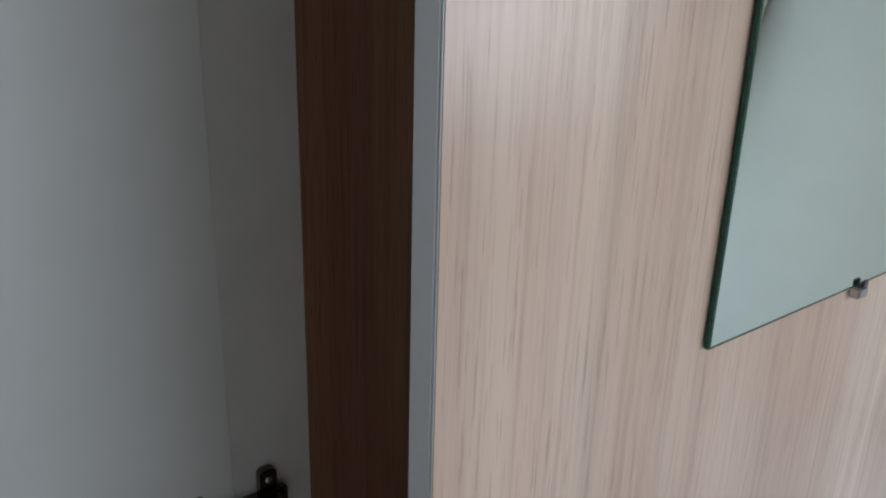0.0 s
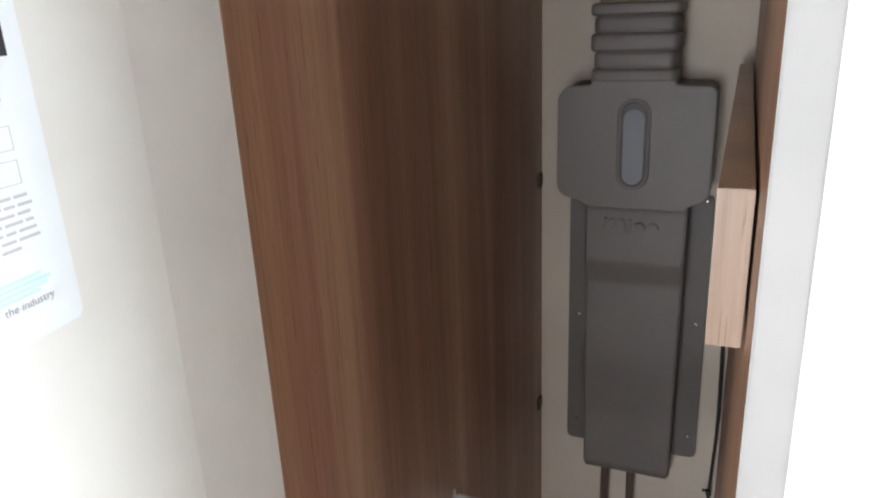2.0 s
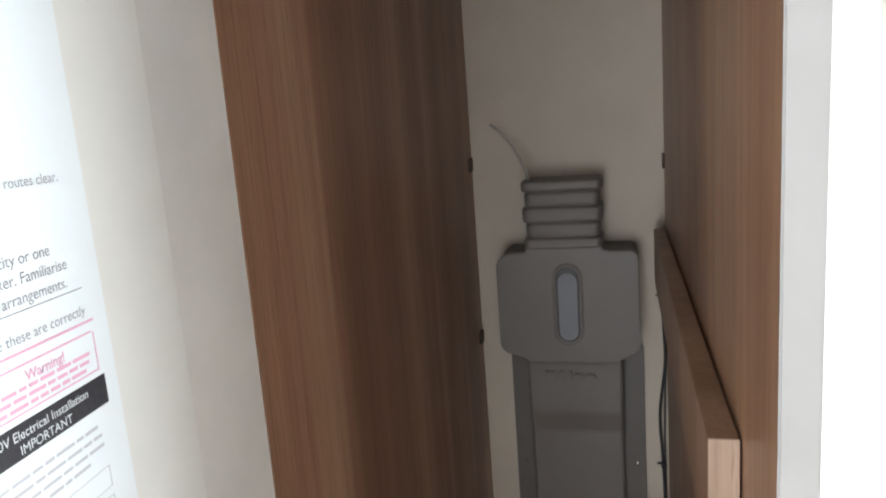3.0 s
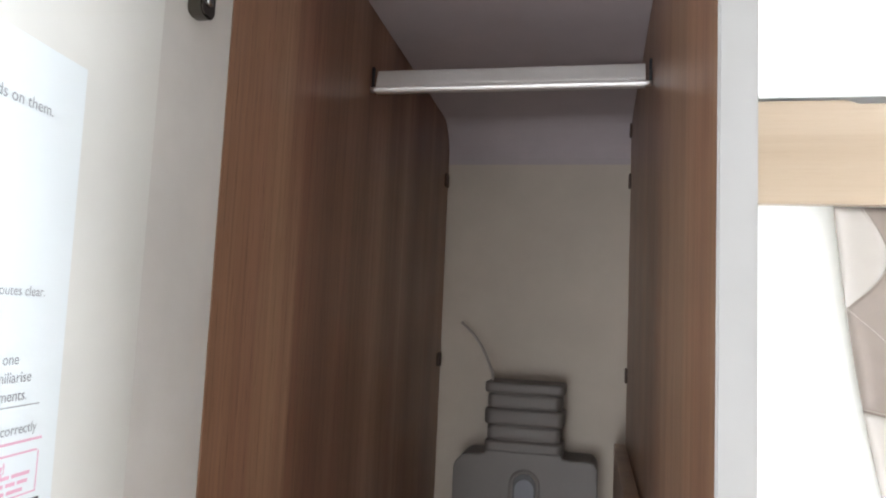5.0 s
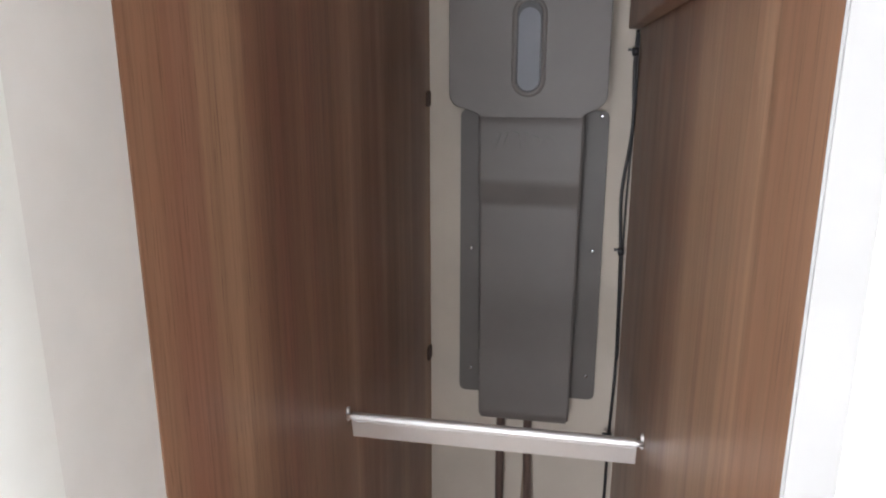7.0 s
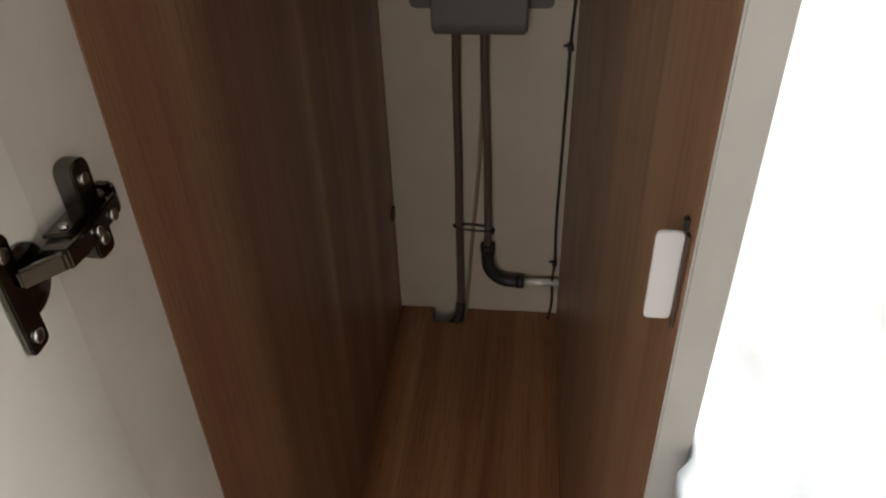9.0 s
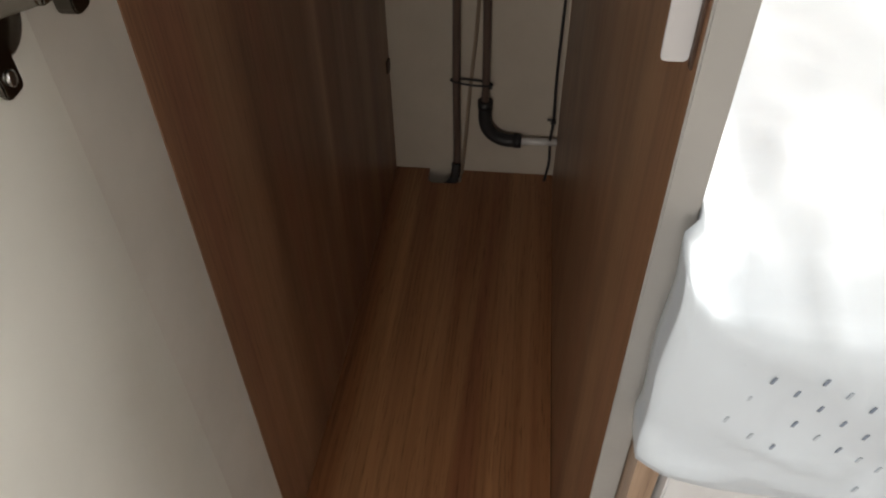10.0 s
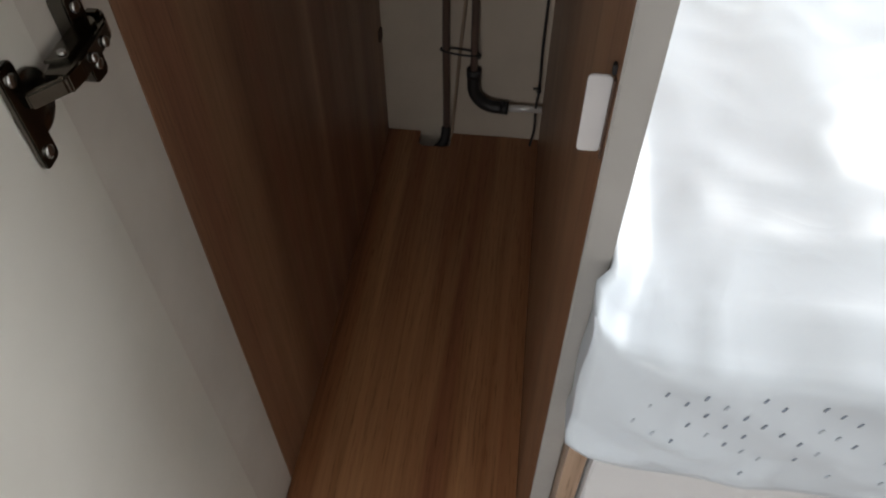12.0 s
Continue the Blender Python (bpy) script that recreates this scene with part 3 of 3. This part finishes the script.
for outline in marks:
    part("raised_mark", prism([(x, ZF + z) for x, z in outline], 1, 0.6198, 0.6250, 0.0011), TANK, tank)
single("overflow_tube", rod(bend([(0.0905, 0.628, ZF + 1.190), (0.086, 0.632, ZF + 1.210), (0.072, 0.641, ZF + 1.238), (0.053, 0.652, ZF + 1.262), (0.0345, 0.660, ZF + 1.2775)]), 0.0021, 10), TUBE, "cloudy thin overflow tube curling from the tank neck", "tube")

# hoses below the tank
single("heating_hose", rod(bend([(0.110, 0.655, ZF + 0.512), (0.1085, 0.661, ZF + 0.44), (0.1090, 0.663, ZF + 0.3), (0.1085, 0.663, ZF + 0.18), (0.1095, 0.662, ZF + 0.05), (0.1090, 0.656, ZF + 0.012), (0.1060, 0.650, ZF - 0.012)]), 0.0062), HOSE, "red-brown heating hose running down to the floor notch", "hose", "heating hoses")
single("heating_hose", rod(bend([(0.1490, 0.655, ZF + 0.512), (0.1490, 0.661, ZF + 0.44), (0.1540, 0.663, ZF + 0.3), (0.1550, 0.663, ZF + 0.2), (0.1550, 0.663, ZF + 0.138)]), 0.0062), HOSE, "red-brown heating hose ending in a black elbow", "hose", "heating hoses")
single("hose_boot", rod(bend([(0.1092, 0.656, ZF + 0.030), (0.1075, 0.651, ZF + 0.008), (0.1000, 0.648, ZF - 0.006), (0.0930, 0.647, ZF - 0.014)]), [0.0072 + 0.0006 * (k % 3) for k in range(25)], 14), BLACK, "black ribbed boot where the hose meets the floor notch", "hose boot")
elbow = thing("hose_elbow", (0.155, 0.663, ZF + 0.08), "black rubber elbow joining hose and metal pipe", "pipe elbow")
turn = [(0.1550, 0.663, ZF + 0.146), (0.1550, 0.663, ZF + 0.130)] + [(0.1550 + 0.042 * (1 - math.cos(a)), 0.663, ZF + 0.1185 - 0.042 * math.sin(a)) for a in (radians(9 * k) for k in range(11))] + [(0.2145, 0.663, ZF + 0.0765)]
part("bend", rod(turn, 0.0108, 16), BLACK, elbow)
part("collar", rod([(0.1550, 0.663, ZF + 0.150), (0.1550, 0.663, ZF + 0.136)], 0.0122, 16), BLACK, elbow)
part("collar", rod([(0.2035, 0.663, ZF + 0.0767), (0.2165, 0.663, ZF + 0.0765)], 0.0118, 16), BLACK, elbow)
single("metal_pipe", rod([(0.2120, 0.663, ZF + 0.0765), (W - 0.0005, 0.663, ZF + 0.0780)], 0.0062, 14), BARE_PIPE, "bright bare metal heating pipe entering the wardrobe side", "pipe")
loop = [(0.1320 + 0.0325 * math.cos(a), 0.663 + 0.0085 * math.sin(a), ZF + 0.1815 - 0.003 * math.cos(a)) for a in (2 * math.pi * j / 28 for j in range(29))]
tie = thing("cable_tie", (0.132, 0.663, ZF + 0.1815), "thin black cable tie strapping the two hoses", "cable tie")
part("strap", rod(loop, 0.0018, 6), BLACK, tie)
part("lock", box(0.1600, 0.1660, 0.6535, 0.6590, ZF + 0.1755, ZF + 0.1810, 0.0008), BLACK, tie)
part("tail", rod([(0.1630, 0.656, ZF + 0.1780), (0.1668, 0.651, ZF + 0.1850)], 0.0011, 6), BLACK, tie)
single("brown_sleeve", rod(bend([(0.1480, 0.6735, ZF + 0.46), (0.1430, 0.6745, ZF + 0.35), (0.1380, 0.6745, ZF + 0.26), (0.1300, 0.6745, ZF + 0.17), (0.1235, 0.6735, ZF + 0.08), (0.1165, 0.668, ZF - 0.01)]), 0.0030, 8), WIRE_BROWN, "pale brown sleeve passing behind the two hoses", "sleeve")

# black cable in the back corner
cable = [(0.2705, 0.667, ZF + 1.045), (0.2695, 0.664, ZF + 0.99), (0.2715, 0.667, ZF + 0.92), (0.2630, 0.668, ZF + 0.835), (0.2665, 0.667, ZF + 0.757), (0.2690, 0.668, ZF + 0.66), (0.2700, 0.668, ZF + 0.58), (0.2665, 0.668, ZF + 0.48), (0.2660, 0.669, ZF + 0.42), (0.2650, 0.668, ZF + 0.3), (0.2640, 0.666, ZF + 0.2), (0.2660, 0.664, ZF + 0.12), (0.2635, 0.661, ZF + 0.085), (0.2650, 0.658, ZF + 0.04), (0.2600, 0.654, ZF + 0.004)]
single("black_cable", rod(bend(cable), 0.0022, 8), BLACK, "black cable clipped down the back corner", "cable")
single("thin_wire", rod(bend([(0.2720, 0.666, ZF + 1.04), (0.2735, 0.667, ZF + 0.95), (0.2700, 0.668, ZF + 0.85), (0.2695, 0.667, ZF + 0.757), (0.2720, 0.668, ZF + 0.6)]), 0.0013, 6), BLACK, "thin black wire beside the cable", "wire")
for x, z in ((0.2690, 1.018), (0.2668, 0.757), (0.2663, 0.480), (0.2655, 0.118)):
    clip = rod([(x - 0.004, 0.661, ZF + z), (x + 0.0035, 0.662, ZF + z + 0.001)], 0.0052, 10)
    box(x - 0.0095, x - 0.001, 0.661, 0.663, ZF + z + 0.001, ZF + z + 0.0045, bm=clip)
    single("cable_clip", clip, BLACK, "small black clip holding the corner cable", "clip", "clips on the corner cable")


def corner_cap(x0, x1, z):
    bm = prism(rounded(0.6490, 0.6690, ZF + z - 0.0105, ZF + z + 0.0105, 0.004), 0, x0, x1, 0.0012)
    single("corner_block", bm, CAP, "small brown plastic fixing block in the back corner", "fixing block", "corner fixing blocks")


for z in (1.492, 1.2215, 0.9580, 0.5905, 0.206):
    corner_cap(0.0003, 0.0036, z)
for z in (1.568, 1.492, 1.2130):
    corner_cap(W - 0.0036, W - 0.0003, z)


def rail(y, z, flip):
    """An aluminium wardrobe rail: ribs on one broad side, a bead along one edge."""
    r = thing("hanging_rail", (W / 2, y, ZF + z), "brushed aluminium wardrobe rail between the side panels", "rail", "hanging rails")
    half, t = 0.0128, 0.0048
    side = [(-t, -half + 0.006)]
    n = 9
    for k in range(n):
        a = -half + 0.0075 + (2 * half - 0.009) * k / n
        b = -half + 0.0075 + (2 * half - 0.009) * (k + 0.5) / n
        side += [(-t, a), (-t - 0.0007, a + 0.0003), (-t - 0.0007, b), (-t, b + 0.0003)]
    side += [(-t + 0.001, half), (t - 0.0015, half), (t, half - 0.0015), (t, -half + 0.006)]
    bead = [(0.0046 * math.cos(a), -half + 0.0045 + 0.0046 * math.sin(a)) for a in (radians(20 - 22 * k) for k in range(11))]
    shape = [(-p, -q) if flip else (p, q) for p, q in side + bead]
    tilt = radians(-22 if not flip else 12)
    shape = [(p * math.cos(tilt) - q * math.sin(tilt), p * math.sin(tilt) + q * math.cos(tilt)) for p, q in shape]
    part("profile", prism([(y + p, ZF + z + q) for p, q in shape], 0, 0.0065, W - 0.0065), ALU, r)
    edge = 1 if flip else -1
    py, pz = (-edge * (half - 0.0045) * math.sin(tilt), edge * (half - 0.0045) * math.cos(tilt))
    for x0, x1 in ((0.0004, 0.012), (W - 0.012, W - 0.0004)):
        part("pin", rod([(x0, y + py, ZF + z + pz), (x1, y + py, ZF + z + pz)], 0.0028, 12), ALU, r)
    for x0, x1 in ((0.0004, 0.0030), (W - 0.0030, W - 0.0004)):
        part("end_bracket", box(x0, x1, y - 0.0025, y + 0.0025, ZF + z + (0.003 if flip else -0.008), ZF + z + 0.0170, 0.0008), ALU if flip else BLACK, r)


rail(0.2900, 0.6715, True)
rail(0.2800, 1.5165, False)

# door catch on the right side
catch = thing("door_catch", (W - 0.004, -0.077, ZF + 0.618), "white plastic door catch plate on the wardrobe side", "catch")
part("plate", prism(rounded(0.2630, W - 0.0012, ZF + 0.6175, ZF + 0.6600, 0.0022), 1, -0.0785, -0.0765, 0.0006), WHITE_PLASTIC, catch)
part("spring_strip", box(W - 0.0014, W - 0.0003, -0.0835, -0.0790, ZF + 0.6165, ZF + 0.6610, 0.0004), CAP, catch, "thin brown strip")
part("foot", box(W - 0.0022, W - 0.0003, -0.0785, -0.0745, ZF + 0.6600, ZF + 0.6655, 0.0006), BLACK, catch)

# ---- outside of the wardrobe: mirror and switch box ----
mirror = thing("wall_mirror", (XO, 0.3, ZF + 0.846), "frameless mirror with green glass edges clipped to the oak side", "mirror")
part("glass", box(XO + 0.0012, XO + 0.0042, 0.1020, 0.5200, ZF + 0.8465, ZF + 1.60), GREEN_EDGE, mirror, "green-edged glass")
part("silvered_face", box(XO + 0.0042, XO + 0.0046, 0.1032, 0.5188, ZF + 0.8484, ZF + 1.5994), MIRROR, mirror, "mirror face")
for y in (0.2925, 0.430):
    c = part("clip", box(XO + 0.0004, XO + 0.0085, y - 0.0065, y + 0.0065, ZF + 0.8370, ZF + 0.8455, 0.0012), STEEL, mirror, "small bright mirror clip")
    part("clip_tooth", box(XO + 0.0060, XO + 0.0085, y - 0.0040, y + 0.0040, ZF + 0.8450, ZF + 0.8510, 0.0008), BLACK, c)
unit = thing("wall_switch_unit", (XO, 0.05, ZF + 1.043), "black wall unit with a grey-blue front on the oak side", "switch unit")
part("housing", box(XO + 0.0003, XO + 0.0098, 0.0165, 0.0940, ZF + 1.0375, ZF + 1.1560, 0.0022), BLACK, unit)
part("front", box(XO + 0.0096, XO + 0.0118, 0.0182, 0.0923, ZF + 1.0393, ZF + 1.1542, 0.0010), UNIT_FRONT, unit, "grey-blue front plate")
for k in range(3):
    part("button", box(XO + 0.0117, XO + 0.0128, 0.034 + 0.018 * k, 0.046 + 0.018 * k, ZF + 1.062, ZF + 1.074, 0.0010), BLACK, unit)

# ---- bed beside the wardrobe ----
bed = thing("bed_base", (1.0, 0.25, 0.0), "white panelled caravan bed base beside the wardrobe", "bed base")
part("front_panel", box(0.3075, 1.86, -0.1180, -0.1030, 0.002, ZF + 0.3850, 0.0012), BED_WHITE, bed)
part("side_panel", box(0.3075, 0.3200, -0.1025, D - 0.004, 0.002, ZF + 0.3850), BED_WHITE, bed)
part("deck", box(0.3205, 1.86, -0.1025, D - 0.004, ZF + 0.3690, ZF + 0.3850), BED_WHITE, bed)
latch = prism([(0.493 + 0.011 * math.cos(a), ZF + 0.254 + 0.0068 * math.sin(a)) for a in (2 * math.pi * k / 20 for k in range(20))], 1, -0.1225, -0.1178, 0.0012)
part("push_latch", latch, NICKEL, bed, "dark oval push latch")
filler = thing("oak_filler", (0.297, 0.0, 0.0), "pale oak filler strip between wardrobe and bed base", "filler strip")
part("strip", box(0.2912, 0.3050, -0.1085, 0.30, 0.0, ZF + 0.3920), OAK_WARM, filler)
part("front_edge", box(0.2910, 0.3052, -0.1100, -0.1087, 0.0, ZF + 0.3915, 0.0003), OAK_WARM, filler)
part("top_lipping", box(0.2909, 0.3053, -0.1103, -0.1084, ZF + 0.3917, ZF + 0.3930, 0.0003), CREAM, filler, "pale edge lipping")

# mattress in its clear film
def film_shape(x, y, z):
    """Creases of the film."""
    v = Vector((x, y, z))
    a = noise.noise(v * 7.0) * (0.0085 if y < -0.09 else 0.0045) + 0.0016 * math.sin(x * 60 + z * 95 + 4 * noise.noise(v * 5.0))
    b = abs(noise.noise(v * 21.0 + Vector((3, 1, 7)))) * 0.0045
    if y < -0.09:
        low = MZ0 + 0.014 + 0.050 * math.exp(-max(0.0, x - 0.30) / 0.04)
        a += 0.0036 * math.exp(-((z - low) / 0.005) ** 2)
        tall = 0.318 + 0.012 * math.sin((z - MZ0) * 22.0)
        a += 0.0028 * math.exp(-((x - tall) / 0.0035) ** 2) * min(1.0, max(0.0, (z - MZ0 - 0.05) / 0.03))
        tall = 0.345 + 0.05 * (z - MZ0)
        a += 0.0018 * math.exp(-((x - tall) / 0.003) ** 2) * min(1.0, max(0.0, (z - MZ0 - 0.08) / 0.03))
        sweep = MZ0 + 0.070 - 0.62 * (x - 0.312) + 2.4 * max(0.0, x - 0.312) ** 2
        a += 0.0030 * math.exp(-((z - sweep) / 0.0032) ** 2) * min(1.0, max(0.0, (x - 0.306) / 0.02))
        hem = MZ0 + 0.024 + 0.004 * math.sin(x * 37.0)
        a += 0.0034 * math.exp(-((z - hem) / 0.004) ** 2) * (0.6 + 0.4 * math.sin(x * 61.0 + 1.0))
    return a - b


MX0, MX1, MY0, MY1, MZ0, MZ1 = 0.2920, 1.85, -0.1310, D - 0.012, ZF + 0.389, ZF + 0.516
mattress = thing("mattress", (1.0, 0.27, MZ0), "white dotted mattress still wrapped in creased clear film", "mattress")
bm = bmesh.new()


def soft_box(bm, x0, x1, y0, y1, z0, z1, r, step):
    """A box with round edges, in a grid fine enough for creases."""
    def line(a, b):
        n = max(2, int((b - a) / step))
        near = min(n, int(0.5 / step))
        return [a + (b - a) * k / n for k in range(n + 1)]

    def place(p):
        lo, hi = Vector((x0 + r, y0 + r, z0 + r)), Vector((x1 - r, y1 - r, z1 - r))
        core = Vector([min(max(p[i], lo[i]), hi[i]) for i in range(3)])
        d = p - core
        if d.length < 1e-9:
            return p
        n = d.normalized()
        q = core + n * r
        q = q + n * film_shape(q.x, q.y, q.z)
        if p.x < x0 + r:
            q.x = x0 - 0.0008 + (p.x - x0) + 0.0008 * math.sin(q.z * 130.0)
        if p.z > z1 - 1e-5:
            q.z += 0.034 * (1 - math.exp(-max(0.0, q.y - y0 - 0.012) / 0.07))
        if q.x < 0.42 and p.z > z0 + 0.05:
            q.z += 0.040 * math.exp(-max(0.0, q.x - 0.292) / 0.012) * (0.75 + 0.25 * min(1.0, max(0.0, (-0.05 - q.y) / 0.05))) * min(1.0, (p.z - z0 - 0.05) / 0.05)
        if q.x < 0.33 and q.y < -0.097:
            q.x -= 0.0085 * min(1.0, (0.33 - q.x) / 0.03) * min(1.0, (-0.097 - q.y) / 0.008)
        if q.y < -0.09 and q.z < z0 + 0.06:
            q.z += 0.022 * math.exp(-max(0.0, q.x - 0.285) / 0.035) * (1 - (q.z - z0) / 0.07)
        if q.y < y0 + 0.010 and q.z < z0 + 0.05:
            q.z -= 0.022 * min(1.0, max(0.0, (q.x - 0.315) / 0.12)) * (1 - (q.z - z0) / 0.05)
        if q.y > -0.0935:
            q.x = max(q.x, 0.2910)
        return q

    found = {}

    def vert(p):
        key = tuple(round(c, 5) for c in p)
        if key not in found:
            found[key] = bm.verts.new(place(Vector(p)))
        return found[key]

    xs, ys, zs = line(x0, x1), line(y0, y1), line(z0, z1)
    for us, vs, make in ((xs, ys, lambda u, v: (u, v, z0)), (xs, ys, lambda u, v: (u, v, z1)), (xs, zs, lambda u, v: (u, y0, v)),
                         (xs, zs, lambda u, v: (u, y1, v)), (ys, zs, lambda u, v: (x0, u, v)), (ys, zs, lambda u, v: (x1, u, v))):
        for u0, u1 in zip(us, us[1:]):
            for v0, v1 in zip(vs, vs[1:]):
                bm.faces.new([vert(make(*c)) for c in ((u0, v0), (u1, v0), (u1, v1), (u0, v1))])
    return bm


soft_box(bm, MX0, MX1, MY0, MY1, MZ0, MZ1, 0.013, 0.0065)
part("wrapped_body", bm, FILM, mattress, smooth=True)
# printed dashes on the front of the ticking
rng = random.Random(4)
ink = {True: bmesh.new(), False: bmesh.new()}
for row in range(-40, 44):
    for col in range(-8, 90):
        x, z = 0.3422 + col * 0.0125 + row * 0.0067, ZF + 0.4866 - col * 0.0082 + row * 0.0147
        if not MX0 + 0.020 < x < 1.2 or not MZ0 + 0.024 < z < MZ1 - 0.012:
            continue
        # the film lies close to the ticking near the top and veils it lower down
        near = min(1.0, max(0.0, (z - MZ0 - 0.032) / 0.055)) * min(1.0, max(0.0, (x - 0.318) / 0.03))
        if rng.random() < 0.12 + 0.45 * (1 - near):
            continue
        y = MY0 - film_shape(x, MY0, z) - 0.0006
        m = Matrix.Translation((x, y, z)) @ pose(0, 0, 0, 0, 14, 0) @ Matrix.Diagonal((0.0014, 0.0004, 0.0044, 1))
        clear = rng.random() < 0.85 * near
        bmesh.ops.create_cube(ink[clear], size=1, matrix=m)
for clear, mat, name in ((True, DASH_INK, "dash_print"), (False, DASH_FAINT, "veiled_print")):
    d = part(name, ink[clear], mat, mattress, "small blue-grey printed dashes")
    d["kind"] = "stuff"

# ---- pelmet, locker and curtain over the bed ----
locker = thing("overhead_locker", (1.0, 0.63, ZF + 1.46), "white overhead locker with a pale wood bottom rail", "locker")
rail_shape = [(XO + 0.001, 1.458), (1.85, 1.458), (1.85, 1.596), (0.5700, 1.596), (0.5560, 1.6015), (XO + 0.001, 1.6015)]
part("bottom_rail", prism([(x, ZF + z) for x, z in rail_shape], 1, 0.640, 0.658, 0.0010), OAK_LONG, locker, "pale wood rail with a finger groove")
part("locker_door", box(XO + 0.001, 1.85, 0.628, 0.646, ZF + 1.6065, ZT - 0.004, 0.0015), ROOM_WHITE, locker)
part("underside", box(XO + 0.001, 1.85, 0.6585, D - 0.002, ZF + 1.470, ZF + 1.484), ROOM_WHITE, locker)

curtain = thing("curtain", (0.7, 0.652, ZF + 0.6), "taupe and cream leaf-patterned curtain with pale piping", "curtain")


def left_edge(z):
    """The gathered edge of the curtain."""
    k = max(0.0, 1.46 - z)
    return 0.543 + 0.085 * k + 0.16 * k * k


def cloth_y(u, z):
    return 0.661 + 0.006 * math.sin(u * 46.0 + 0.6 * math.sin(z * 7)) + 0.002 * math.sin(u * 113.0)


LEAF = 0.139


def splits(z):
    """Where pale and taupe cloth meet, from the gathered edge onwards."""
    k = (1.458 - z) % (2 * LEAF)
    f = min(k / LEAF, 1.0)
    first = (0.037 + 0.026 * math.sin(math.pi * f)) * (1 - f ** 5)
    mid, wide = 0.104, 0.002 + 0.026 * abs(math.sin(math.pi * (k / LEAF + 0.5)))
    return [first, mid - wide, mid + wide]


cloth = {0: bmesh.new(), 1: bmesh.new()}
ROWS, STEPS = 72, 7
for j in range(ROWS):
    z0, z1 = 1.458 - 0.66 * j / ROWS, 1.458 - 0.66 * (j + 1) / ROWS
    cuts = [[0.0] + splits(z) + [0.30] for z in (z0, z1)]
    for k in range(4):
        b = cloth[k % 2]
        for i in range(STEPS):
            f0, f1 = i / STEPS, (i + 1) / STEPS
            ua, ub = (cuts[0][k] + (cuts[0][k + 1] - cuts[0][k]) * f for f in (f0, f1))
            uc, ud = (cuts[1][k] + (cuts[1][k + 1] - cuts[1][k]) * f for f in (f1, f0))
            if ub - ua < 1e-6 and uc - ud < 1e-6:
                continue
            b.faces.new([b.verts.new((left_edge(z) + u, cloth_y(u, z), ZF + z)) for u, z in ((ua, z0), (ub, z0), (uc, z1), (ud, z1))])
for k, mat, name in ((0, PALE_CLOTH, "pale_cloth"), (1, TAUPE, "taupe_cloth")):
    bmesh.ops.remove_doubles(cloth[k], verts=cloth[k].verts, dist=1e-5)
    piece = part(name, cloth[k], mat, curtain, smooth=True)
    thick = piece.modifiers.new("thickness", "SOLIDIFY")
    thick.thickness = 0.0012
for k in range(3):
    line = []
    for j in range(91):
        z = 1.458 - 0.66 * j / 90
        w = splits(z)[k]
        line.append((left_edge(z) + w, cloth_y(w, z) - 0.0012, ZF + z))
    part("piping", rod(line, 0.0006, 6), PALE_CLOTH, curtain, "thin pale piping")
sweep = [(left_edge(z) + w, cloth_y(w, z) - 0.0012, ZF + z) for z, w in ((1.319 - 0.12 * f, 0.10 * f ** 0.8) for f in (k / 20 for k in range(21)))]
part("piping", rod(sweep, 0.0006, 6), PALE_CLOTH, curtain, "thin pale piping")
